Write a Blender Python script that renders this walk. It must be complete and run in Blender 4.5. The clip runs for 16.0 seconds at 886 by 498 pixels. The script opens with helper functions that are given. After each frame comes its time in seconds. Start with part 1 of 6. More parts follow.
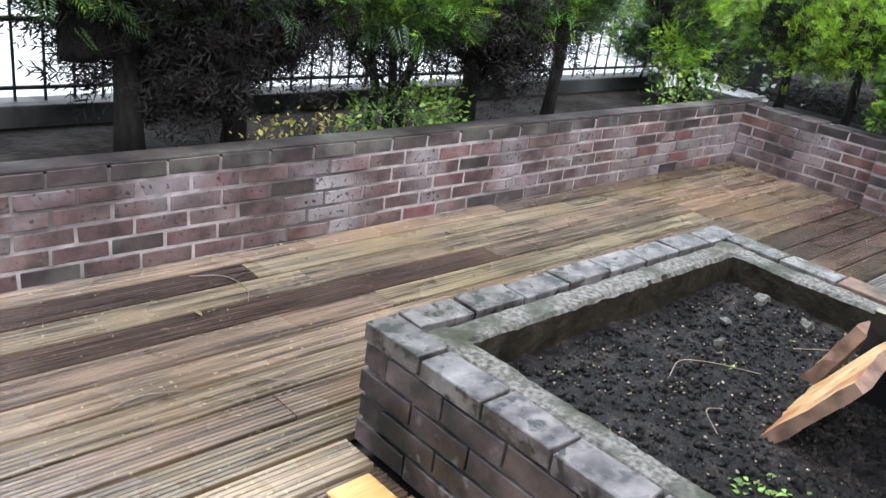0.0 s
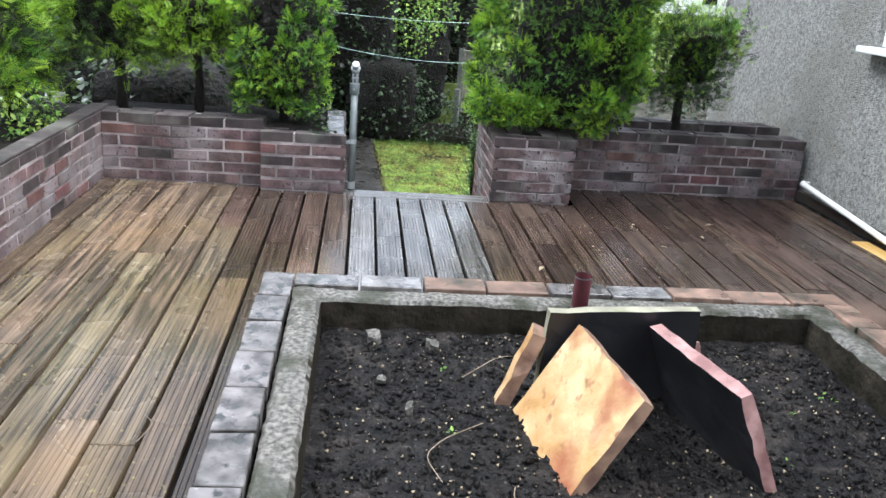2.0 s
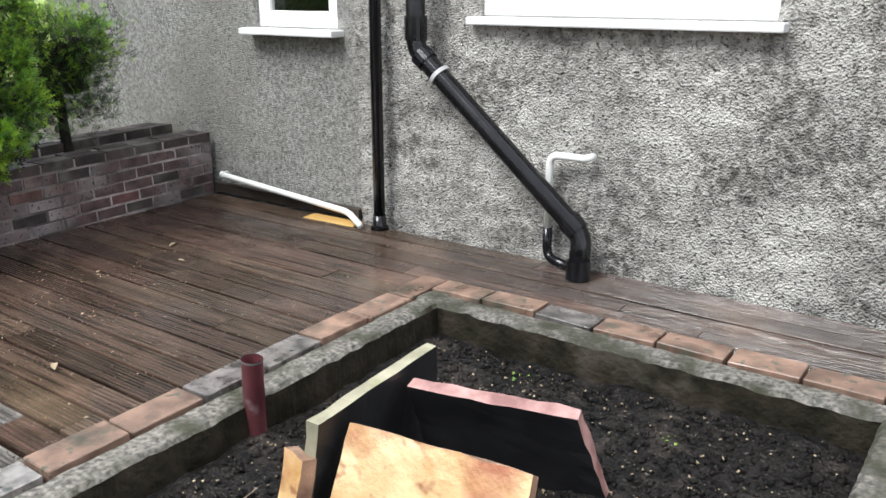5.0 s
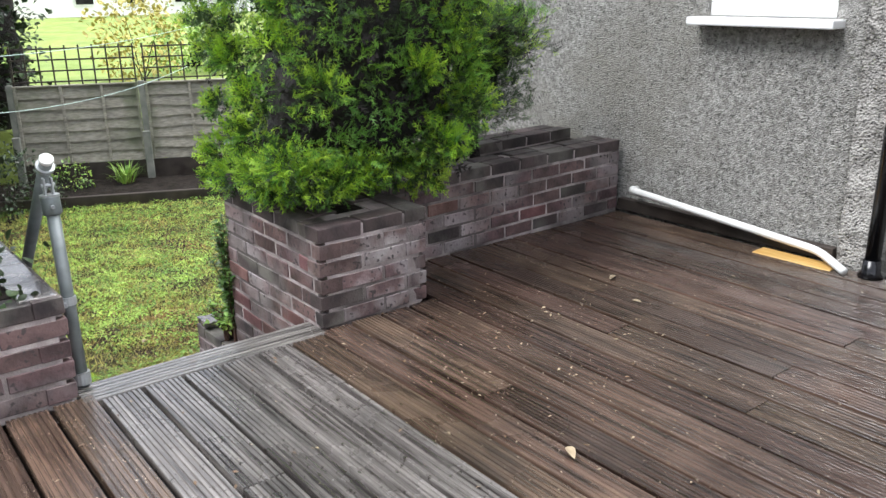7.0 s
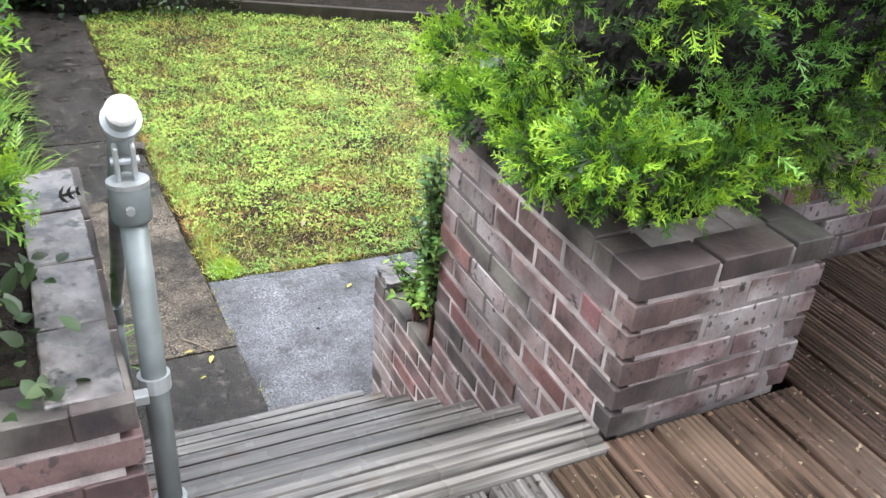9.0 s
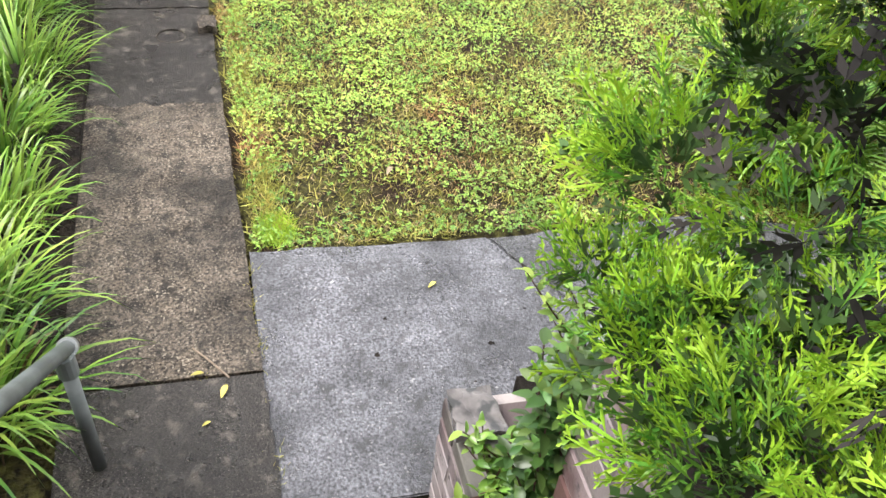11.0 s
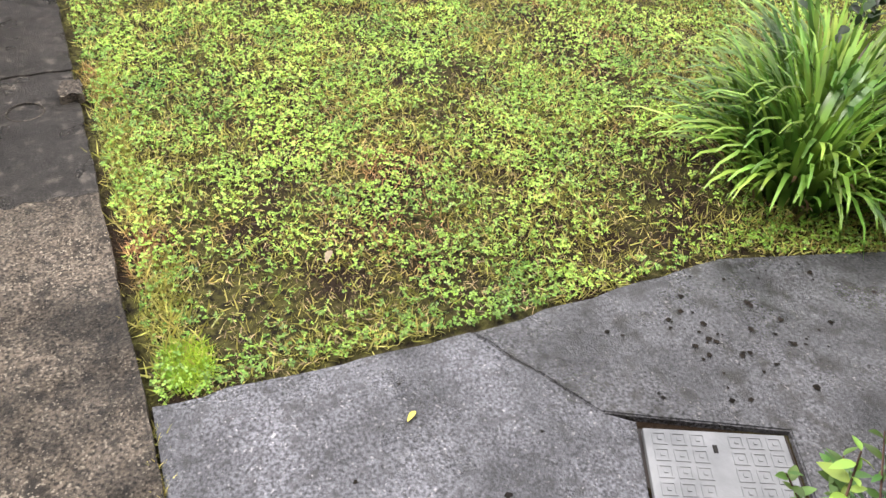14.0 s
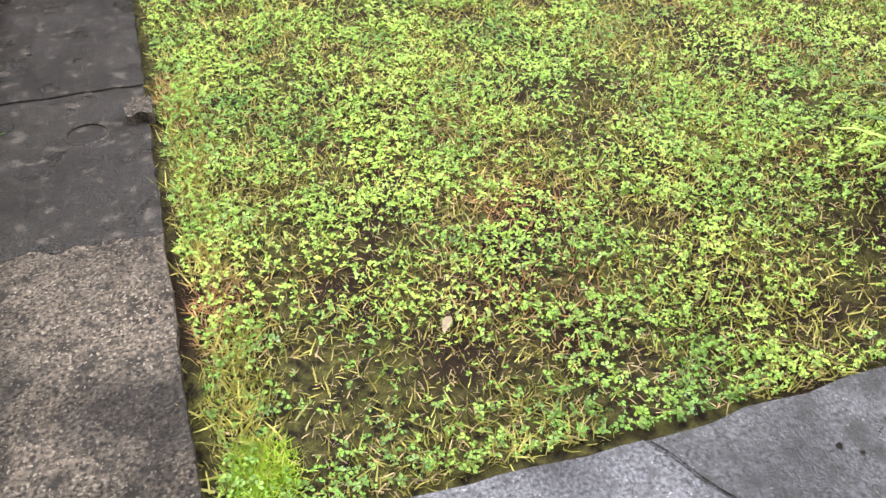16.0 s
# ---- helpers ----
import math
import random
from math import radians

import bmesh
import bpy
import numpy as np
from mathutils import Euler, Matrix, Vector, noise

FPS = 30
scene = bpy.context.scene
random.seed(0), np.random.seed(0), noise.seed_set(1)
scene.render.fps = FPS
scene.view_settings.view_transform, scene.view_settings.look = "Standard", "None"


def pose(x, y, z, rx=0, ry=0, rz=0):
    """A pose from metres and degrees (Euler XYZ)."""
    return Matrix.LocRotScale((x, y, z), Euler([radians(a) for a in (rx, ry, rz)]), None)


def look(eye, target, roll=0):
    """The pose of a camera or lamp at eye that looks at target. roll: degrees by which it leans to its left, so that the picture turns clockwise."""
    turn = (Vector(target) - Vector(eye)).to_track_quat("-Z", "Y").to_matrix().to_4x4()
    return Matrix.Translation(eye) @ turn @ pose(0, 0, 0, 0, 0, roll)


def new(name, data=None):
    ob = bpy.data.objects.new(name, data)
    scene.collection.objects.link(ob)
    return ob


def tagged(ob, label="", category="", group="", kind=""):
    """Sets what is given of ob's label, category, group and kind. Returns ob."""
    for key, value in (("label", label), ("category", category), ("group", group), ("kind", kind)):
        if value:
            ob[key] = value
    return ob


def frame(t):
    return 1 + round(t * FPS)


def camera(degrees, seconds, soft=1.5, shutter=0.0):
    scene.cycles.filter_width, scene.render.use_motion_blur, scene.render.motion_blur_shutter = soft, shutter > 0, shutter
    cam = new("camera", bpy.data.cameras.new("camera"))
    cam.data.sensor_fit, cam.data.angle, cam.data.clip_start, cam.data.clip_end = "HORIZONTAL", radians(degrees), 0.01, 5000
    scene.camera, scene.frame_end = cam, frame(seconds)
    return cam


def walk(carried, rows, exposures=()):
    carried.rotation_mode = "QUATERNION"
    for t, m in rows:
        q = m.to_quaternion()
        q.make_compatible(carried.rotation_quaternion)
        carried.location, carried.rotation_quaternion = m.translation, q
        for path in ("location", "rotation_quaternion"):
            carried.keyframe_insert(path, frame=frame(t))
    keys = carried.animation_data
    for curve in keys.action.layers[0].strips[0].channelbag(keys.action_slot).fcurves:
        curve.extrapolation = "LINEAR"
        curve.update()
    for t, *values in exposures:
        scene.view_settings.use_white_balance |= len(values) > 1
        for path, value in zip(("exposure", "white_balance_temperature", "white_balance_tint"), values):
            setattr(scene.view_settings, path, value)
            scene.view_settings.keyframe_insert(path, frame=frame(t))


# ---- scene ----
cam = camera(56.0, 16.0)
PATH = [
    (0, (-5.756, -0.367, 1.474), (-4.444, 0.943, 0.724), 8.1),
    (0.5, (-5.722, -0.048, 1.437), (-4.174, 0.967, 0.681), 8.7),
    (1, (-5.607, 0.276, 1.462), (-3.878, 0.969, 0.734), 7.5),
    (1.5, (-5.547, 0.671, 1.467), (-3.678, 0.901, 0.794), 6.2),
    (2, (-5.442, 0.894, 1.48), (-3.558, 0.686, 0.843), 4.5),
    (2.5, (-5.151, 1.042, 1.454), (-3.344, 0.461, 0.825), 3.5),
    (3, (-4.989, 1.217, 1.452), (-3.353, 0.24, 0.845), 3.8),
    (3.5, (-4.887, 1.36, 1.444), (-3.528, 0.015, 0.859), 4.8),
    (3.7, (-4.838, 1.363, 1.441), (-3.598, -0.095, 0.862), 4.6),
    (5.8, (-3.833, 1.522, 1.496), (-2.719, -0.016, 0.87), -1.1),
    (6, (-3.637, 1.515, 1.433), (-2.435, 0.033, 0.833), -2.1),
    (6.5, (-3.331, 1.578, 1.43), (-1.936, 0.272, 0.841), -2.4),
    (7, (-2.903, 1.589, 1.397), (-1.394, 0.427, 0.788), -0.9),
    (7.5, (-2.44, 1.488, 1.384), (-0.859, 0.482, 0.687), 0.4),
    (8, (-1.967, 1.442, 1.351), (-0.371, 0.562, 0.528), 1.5),
    (8.5, (-1.565, 1.277, 1.338), (0.003, 0.46, 0.403), 2.9),
    (9, (-1.12, 1.022, 1.327), (0.423, 0.248, 0.318), 4.6),
    (9.5, (-0.666, 0.859, 1.307), (0.837, 0.133, 0.204), 6.6),
    (10, (-0.22, 0.668, 1.237), (1.254, 0.039, 0.041), 8.3),
    (12.3, (0.777, 0.324, 0.979), (2.134, -0.052, -0.441), 6.1),
    (12.5, (0.865, 0.31, 0.927), (2.216, -0.093, -0.491), 5.7),
    (13, (1.006, 0.32, 0.916), (2.328, -0.23, -0.48), 6.3),
    (13.5, (1.117, 0.307, 0.872), (2.443, -0.32, -0.487), 5.8),
    (14, (1.231, 0.272, 0.754), (2.615, -0.342, -0.552), 3.6),
    (14.5, (1.341, 0.279, 0.669), (2.754, -0.316, -0.616), 2.2),
    (15, (1.508, 0.248, 0.53), (2.928, -0.321, -0.759), 1.5),
    (15.5, (1.702, 0.251, 0.439), (3.132, -0.278, -0.856), 1.0),
    (16, (1.92, 0.21, 0.364), (3.392, -0.228, -0.917), -0.3),
]
walk(cam, [(t, look(eye, target, roll)) for t, eye, target, roll in PATH], [(0, 1.82, 5800, 9), (1, 1.97, 5800, 9), (2.5, 1.92, 5850, 8), (3.5, 1.55, 6000, 8), (6, 1.92, 6350, 10), (7, 1.87, 6200, 11), (8, 1.9, 6150, 11), (9, 2.4, 6150, 10), (10, 2.48, 6300, 10), (12.5, 2.10, 6850, 14), (16, 2.15, 6400, 14)])

# ---- world and light ----
world = bpy.data.worlds.new("overcast_sky")
world.use_nodes = True
scene.world = world
wn = world.node_tree.nodes
wl = world.node_tree.links
sky = wn.new("ShaderNodeTexSky")
sky.sky_type = "NISHITA"
sky.sun_disc = False
sky.sun_elevation = radians(58)
sky.sun_rotation = radians(200)
sky.dust_density = 4.0
sky.ozone_density = 0.6
desat = wn.new("ShaderNodeHueSaturation")
desat.inputs["Saturation"].default_value = 0.25
wl.new(sky.outputs[0], desat.inputs["Color"])
wl.new(desat.outputs[0], wn["Background"].inputs["Color"])
wn["Background"].inputs["Strength"].default_value = 0.125
sun_data = bpy.data.lights.new("sun", "SUN")
sun_data.energy = 1.4
sun_data.angle = radians(30)
sun_data.color = (1.0, 0.985, 0.96)
sun = new("sun", sun_data)
sun.matrix_world = look((2, 7, 10), (0, 0, 0))


# ---- material and mesh helpers ----
def mix_node(nt, fac, a, b, blend="MIX"):
    n = nt.nodes.new("ShaderNodeMix")
    n.data_type = "RGBA"
    n.blend_type = blend
    for sock, v in ((n.inputs[0], fac), (n.inputs[6], a), (n.inputs[7], b)):
        if isinstance(v, bpy.types.NodeSocket):
            nt.links.new(v, sock)
        elif isinstance(v, tuple):
            sock.default_value = (*v, 1)
        else:
            sock.default_value = v
    return n.outputs[2]


def ramp(nt, value, lo, hi, a=0.0, b=1.0):
    n = nt.nodes.new("ShaderNodeMapRange")
    nt.links.new(value, n.inputs[0])
    for i, v in enumerate((lo, hi, a, b)):
        n.inputs[i + 1].default_value = v
    return n.outputs[0]


def noise_tex(nt, coords, scale, detail=4.0, stretch=(1, 1, 1), kind="NOISE"):
    m = nt.nodes.new("ShaderNodeMapping")
    m.inputs["Scale"].default_value = stretch
    nt.links.new(coords, m.inputs["Vector"])
    n = nt.nodes.new("ShaderNodeTexNoise" if kind == "NOISE" else "ShaderNodeTexVoronoi")
    n.inputs["Scale"].default_value = scale
    if kind == "NOISE":
        n.inputs["Detail"].default_value = detail
    nt.links.new(m.outputs[0], n.inputs["Vector"])
    return n.outputs[0]


def surface(name, c1, c2, scale=6.0, c3=None, c3_scale=1.5, c3_at=(0.52, 0.7), rough=(0.5, 0.8), rough_scale=3.0, bump=0.3,
            bump_scale=60.0, bump_dist=0.004, stretch=(1, 1, 1), vary=0.0, by="object", hue=0.0, spec=0.5, metal=0.0,
            cells=0.0, fleck=None, fleck_scale=120.0, fleck_at=(0.6, 0.68), contrast=(0.35, 0.65), translucent=0.0, drift=0.0, wet=0.0, tone=None):
    """A weathered surface: two colours by fine noise, a third in larger patches, flecks, a slow drift of tone, varied gloss and relief."""
    m = bpy.data.materials.new(name)
    m.use_nodes = True
    nt = m.node_tree
    bsdf = nt.nodes["Principled BSDF"]
    geo = nt.nodes.new("ShaderNodeNewGeometry")
    info = nt.nodes.new("ShaderNodeObjectInfo")
    where = still = geo.outputs["Position"]
    chance = info.outputs["Random"] if by == "object" else geo.outputs["Random Per Island"]
    if drift:
        add = nt.nodes.new("ShaderNodeVectorMath")
        add.operation = "ADD"
        nt.links.new(where, add.inputs[0])
        mul = nt.nodes.new("ShaderNodeMath")
        mul.operation = "MULTIPLY"
        mul.inputs[1].default_value = drift
        nt.links.new(chance, mul.inputs[0])
        nt.links.new(mul.outputs[0], add.inputs[1])
        where = add.outputs[0]
    col = mix_node(nt, ramp(nt, noise_tex(nt, where, scale, 6, stretch), *contrast), c1, c2)
    if c3:
        col = mix_node(nt, ramp(nt, noise_tex(nt, still, c3_scale, 5), *c3_at), col, c3)
    if fleck:
        col = mix_node(nt, ramp(nt, noise_tex(nt, where, fleck_scale, 2), *fleck_at), col, fleck)
    if tone:
        soft = nt.nodes.new("ShaderNodeHueSaturation")
        nt.links.new(col, soft.inputs["Color"])
        nt.links.new(ramp(nt, noise_tex(nt, still, tone[0], 7), 0.32, 0.68, tone[1], tone[2]), soft.inputs["Value"])
        col = soft.outputs[0]
    if vary or hue:
        hs = nt.nodes.new("ShaderNodeHueSaturation")
        nt.links.new(col, hs.inputs["Color"])
        nt.links.new(ramp(nt, chance, 0, 1, 1 - vary, 1 + vary), hs.inputs["Value"])
        if hue:
            wob = nt.nodes.new("ShaderNodeTexWhiteNoise")
            wob.noise_dimensions = "1D"
            nt.links.new(chance, wob.inputs["W"])
            nt.links.new(ramp(nt, wob.outputs["Value"], 0, 1, 0.5 - hue, 0.5 + hue), hs.inputs["Hue"])
        col = hs.outputs[0]
    nt.links.new(col, bsdf.inputs["Base Color"])
    nt.links.new(ramp(nt, noise_tex(nt, where, rough_scale, 4), 0.35, 0.65, *rough), bsdf.inputs["Roughness"])
    bsdf.inputs["Metallic"].default_value = metal
    if wet:
        nt.links.new(ramp(nt, noise_tex(nt, still, 1.7, 3), 0.35, 0.6, wet * 0.35, wet), bsdf.inputs["Coat Weight"])
        bsdf.inputs["Coat Roughness"].default_value = 0.16
        bsdf.inputs["Coat IOR"].default_value = 1.4
    bsdf.inputs["Specular IOR Level"].default_value = spec
    if bump:
        b = nt.nodes.new("ShaderNodeBump")
        b.inputs["Strength"].default_value = bump
        b.inputs["Distance"].default_value = bump_dist
        h = noise_tex(nt, where, bump_scale, 5, stretch)
        if cells:
            h2 = noise_tex(nt, where, cells, 2, kind="CELL")
            mm = nt.nodes.new("ShaderNodeMath")
            mm.operation = "ADD"
            nt.links.new(h, mm.inputs[0])
            nt.links.new(h2, mm.inputs[1])
            h = mm.outputs[0]
        nt.links.new(h, b.inputs["Height"])
        nt.links.new(b.outputs[0], bsdf.inputs["Normal"])
    if translucent:
        tr = nt.nodes.new("ShaderNodeBsdfTranslucent")
        nt.links.new(col, tr.inputs["Color"])
        ms = nt.nodes.new("ShaderNodeMixShader")
        ms.inputs[0].default_value = translucent
        nt.links.new(bsdf.outputs[0], ms.inputs[1])
        nt.links.new(tr.outputs[0], ms.inputs[2])
        nt.links.new(ms.outputs[0], nt.nodes["Material Output"].inputs["Surface"])
    return m


def part(name, bm, material, parent=None, label="", smooth=False):
    me = bpy.data.meshes.new(name)
    bm.to_mesh(me)
    bm.free()
    if smooth:
        me.shade_smooth()
    me.materials.append(material)
    ob = new(name, me)
    ob.parent = parent
    return tagged(ob, label) if label else ob


def piece(name, me, parent, m):
    ob = new(name, me)
    ob.parent = parent
    ob.matrix_basis = m
    return ob


def thing(name, label, category, group="", kind="", at=(0, 0, 0)):
    ob = new(name)
    ob.empty_display_size = 0.1
    ob.location = at
    return tagged(ob, label, category, group, kind)


def box(bm, lo, hi, m=None, bevel=0.0):
    r = bmesh.ops.create_cube(bm, size=1)
    vs = r["verts"]
    for v in vs:
        v.co = Vector([(lo[i] + hi[i]) / 2 + v.co[i] * (hi[i] - lo[i]) for i in range(3)])
    if bevel:
        es = list({e for v in vs for e in v.link_edges})
        g = bmesh.ops.bevel(bm, geom=es, offset=bevel, segments=2, affect="EDGES", profile=0.5)
        vs = list({v for v in vs if v.is_valid} | set(g["verts"]))
    if m is not None:
        for v in vs:
            v.co = m @ v.co
    return vs


def box_bm(lo, hi, m=None, bevel=0.0):
    bm = bmesh.new()
    box(bm, lo, hi, m, bevel)
    return bm


def tube(bm, pts, radius, sides=12, cap=True):
    """A round tube along a line of points; radius is one number or one for each point."""
    pts = [Vector(p) for p in pts]
    rs = radius if isinstance(radius, (list, tuple)) else [radius] * len(pts)
    rings = []
    up = Vector((0.13, 0.21, 1)).normalized()
    for i, p in enumerate(pts):
        d = (pts[min(i + 1, len(pts) - 1)] - pts[max(i - 1, 0)]).normalized()
        u = d.cross(up)
        if u.length < 0.05:
            u = d.cross(Vector((1, 0, 0)))
        u.normalize()
        w = d.cross(u).normalized()
        rings.append([bm.verts.new(p + rs[i] * (math.cos(a) * u + math.sin(a) * w)) for a in [2 * math.pi * k / sides for k in range(sides)]])
    for a, b in zip(rings, rings[1:]):
        for k in range(sides):
            bm.faces.new((a[k], a[(k + 1) % sides], b[(k + 1) % sides], b[k]))
    if cap:
        bm.faces.new(rings[0])
        bm.faces.new(rings[-1])
    bmesh.ops.recalc_face_normals(bm, faces=bm.faces)
    return bm


def tube_bm(pts, radius, sides=12, cap=True):
    return tube(bmesh.new(), pts, radius, sides, cap)


def prism_bm(outline, z0, z1, bevel=0.0, wobble=0.0):
    """A flat plate from an outline in plan."""
    bm = bmesh.new()
    low = [bm.verts.new((x, y, z0)) for x, y in outline]
    top = [bm.verts.new((x + random.uniform(-wobble, wobble), y + random.uniform(-wobble, wobble), z1)) for x, y in outline]
    bm.faces.new(low[::-1])
    bm.faces.new(top)
    n = len(outline)
    for i in range(n):
        bm.faces.new((low[i], low[(i + 1) % n], top[(i + 1) % n], top[i]))
    bmesh.ops.recalc_face_normals(bm, faces=bm.faces)
    if bevel:
        es = [e for e in bm.edges if all(abs(v.co.z - z1) < 1e-6 for v in e.verts)]
        bmesh.ops.bevel(bm, geom=es, offset=bevel, segments=2, affect="EDGES")
    return bm


def raw_mesh(name, verts, tris, material):
    me = bpy.data.meshes.new(name)
    verts = np.asarray(verts, dtype=np.float32).reshape(-1, 3)
    tris = np.asarray(tris, dtype=np.int32).reshape(-1, 3)
    me.vertices.add(len(verts))
    me.vertices.foreach_set("co", verts.ravel())
    me.loops.add(tris.size)
    me.loops.foreach_set("vertex_index", tris.ravel())
    me.polygons.add(len(tris))
    me.polygons.foreach_set("loop_start", np.arange(0, tris.size, 3, dtype=np.int32))
    me.update(calc_edges=True)
    me.materials.append(material)
    return me


RNG = np.random.default_rng(7)


def turns(directions, roll=None):
    """Rotation matrices whose y axis follows the directions, rolled by chance about them."""
    d = directions / np.linalg.norm(directions, axis=1, keepdims=True)
    r = RNG.normal(size=d.shape)
    x = np.cross(d, r)
    x /= np.linalg.norm(x, axis=1, keepdims=True)
    z = np.cross(x, d)
    return np.stack([x, d, z], axis=2)


def flat_turns(directions):
    """Rotation matrices whose y axis follows the directions and whose z axis stays as upright as it can."""
    d = directions / np.linalg.norm(directions, axis=1, keepdims=True)
    up = np.tile([0.0, 0.0, 1.0], (len(d), 1)) + RNG.normal(size=d.shape) * 0.35
    x = np.cross(d, up)
    x /= np.linalg.norm(x, axis=1, keepdims=True)
    return np.stack([x, d, np.cross(x, d)], axis=2)


def scatter(name, shape, places, rots, sizes, material):
    """One mesh of many small copies of a leaf shape (verts, tris)."""
    tv, tf = np.asarray(shape[0], float), np.asarray(shape[1], int)
    v = np.einsum("nij,kj->nki", rots, tv) * np.asarray(sizes)[:, None, None] + places[:, None, :]
    f = tf[None] + (np.arange(len(places)) * len(tv))[:, None, None]
    return raw_mesh(name, v, f, material)


def frond_shape(pairs=4, droop=0.15, width=0.05):
    """A flat conifer spray: a stem and side shoots that shorten towards the tip."""
    v, f = [], []

    def blade(a, b, w):
        a, b = np.array(a), np.array(b)
        s = np.cross(b - a, [0, 0, 1])
        s = s / (np.linalg.norm(s) + 1e-9) * w
        k = len(v)
        mid = a * 0.6 + b * 0.4
        v.extend([mid + s, b, mid - s, a])
        f.append((k, k + 1, k + 2))
        if w > 0.03:
            f.append((k, k + 2, k + 3))

    blade((0, 0, 0), (0, 1, -droop), width * 0.8)
    for i in range(pairs):
        t = 0.12 + 0.72 * i / max(pairs - 1, 1)
        ln = 0.5 * (1 - 0.6 * t)
        for s in (-1, 1):
            blade((0, t, -droop * t * t), (s * ln * 0.72, t + ln * 0.72, -droop * t - 0.1 * ln), width)
    return v, f


def oval_shape(width=0.3, fold=0.08, curl=0.18):
    """A smooth oval leaf with a pointed tip, folded along its midrib."""
    ys = (0.0, 0.18, 0.42, 0.68, 0.88, 1.0)
    ws = (0.04, 0.72, 1.0, 0.78, 0.36, 0.0)
    v, f = [], []
    for y, w in zip(ys, ws):
        v += [(-width * w, y, fold * w - curl * y * y), (0, y, -curl * y * y), (width * w, y, fold * w - curl * y * y)]
    for i in range(len(ys) - 1):
        k = 3 * i
        f += [(k, k + 1, k + 4), (k, k + 4, k + 3), (k + 1, k + 2, k + 5), (k + 1, k + 5, k + 4)]
    return v, f


def spray_shape(pairs=4, seed=9):
    """A cypress spray: flat scaly fingers, forked towards their tips, along an arching stem."""
    r = random.Random(seed)
    v, f = [], []

    def finger(a, b, w):
        a, b = Vector(a), Vector(b)
        s = (b - a).cross(Vector((r.uniform(-0.5, 0.5), 0, 1))).normalized() * w
        mid = a.lerp(b, 0.55) + Vector((0, 0, 0.02))
        k = len(v)
        v.extend([tuple(a), tuple(mid + s), tuple(b), tuple(mid - s)])
        f.extend([(k, k + 1, k + 2), (k, k + 2, k + 3)])

    finger((0, 0, 0), (0, 1, 0.06), 0.035)
    for i in range(pairs):
        t = 0.15 + 0.68 * i / (pairs - 1)
        for s in (-1, 1):
            ln = 0.46 * (1 - 0.55 * t) * r.uniform(0.7, 1.2)
            a = Vector((0, t + r.uniform(-0.05, 0.05), 0.06 * t))
            d = Vector((s * r.uniform(0.45, 0.8), r.uniform(0.65, 0.95), r.uniform(-0.35, 0.45))).normalized()
            finger(a, a + d * ln, 0.031)
            for u in (0.3, 0.62):
                e = Vector((s * (0.05 if u < 0.5 else 1.0), 0.85, r.uniform(-0.3, 0.4))).normalized()
                finger(a + d * ln * u, a + d * ln * u + e * ln * 0.52, 0.026)
    return v, f


def leaf_shape(width=0.45, fold=0.12, curl=0.2):
    """A pointed oval leaf, folded along its midrib."""
    v = [(0, 0, 0), (-width * 0.8, 0.3, fold), (-width, 0.55, fold * 0.8), (0, 0.55, 0), (width, 0.55, fold * 0.8), (width * 0.8, 0.3, fold), (0, 1, -curl)]
    f = [(0, 3, 1), (1, 3, 2), (2, 3, 6), (3, 4, 6), (0, 5, 3), (5, 4, 3)]
    return v, f


def clover_shape():
    """A leaf of three toothed leaflets on one stalk."""
    v, f = [], []
    for a in (-1.25, 0.0, 1.25):
        c, s = math.cos(a), math.sin(a)
        k = len(v)
        for x, y, z in ((0, 0.05, 0), (-0.34, 0.66, 0.08), (0, 0.98, -0.03), (0.34, 0.66, 0.08)):
            v.append((x * c - y * s, x * s + y * c, z))
        f += [(k, k + 2, k + 1), (k, k + 3, k + 2)]
    return v, f


def blade_tuft(base, count, length, spread, width, material, name, segs=5, lean=(0, 0, 0)):
    """A tuft of long arching blades."""
    verts, tris = [], []
    for _ in range(count):
        a = RNG.uniform(0, 2 * math.pi)
        out = np.array([math.cos(a), math.sin(a), 0])
        side = np.array([-out[1], out[0], 0])
        p = np.array(base) + out * RNG.uniform(0, spread * 0.35) + side * RNG.normal() * 0.03
        ln = length * RNG.uniform(0.55, 1.1)
        tilt = RNG.uniform(0.05, 0.75)
        bend = RNG.uniform(0.9, 2.6)
        k = len(verts)
        w = width * RNG.uniform(0.6, 1.2)
        for i in range(segs + 1):
            t = i / segs
            ww = w * (1 - t ** 2.2) * (0.55 + 0.9 * min(t * 3, 1) * 0.5)
            verts += [p - side * ww, p + side * ww]
            ang = tilt + bend * t * t
            p = p + (out * math.sin(ang) + np.array([0, 0, 1]) * math.cos(ang) + np.array(lean) * t) * ln / segs
        for i in range(segs):
            q = k + 2 * i
            tris += [(q, q + 1, q + 3), (q, q + 3, q + 2)]
    return raw_mesh(name, verts, tris, material)


def ground_z(x):
    return -1.21 - 0.05 * min(max(x, 0), 6.5)


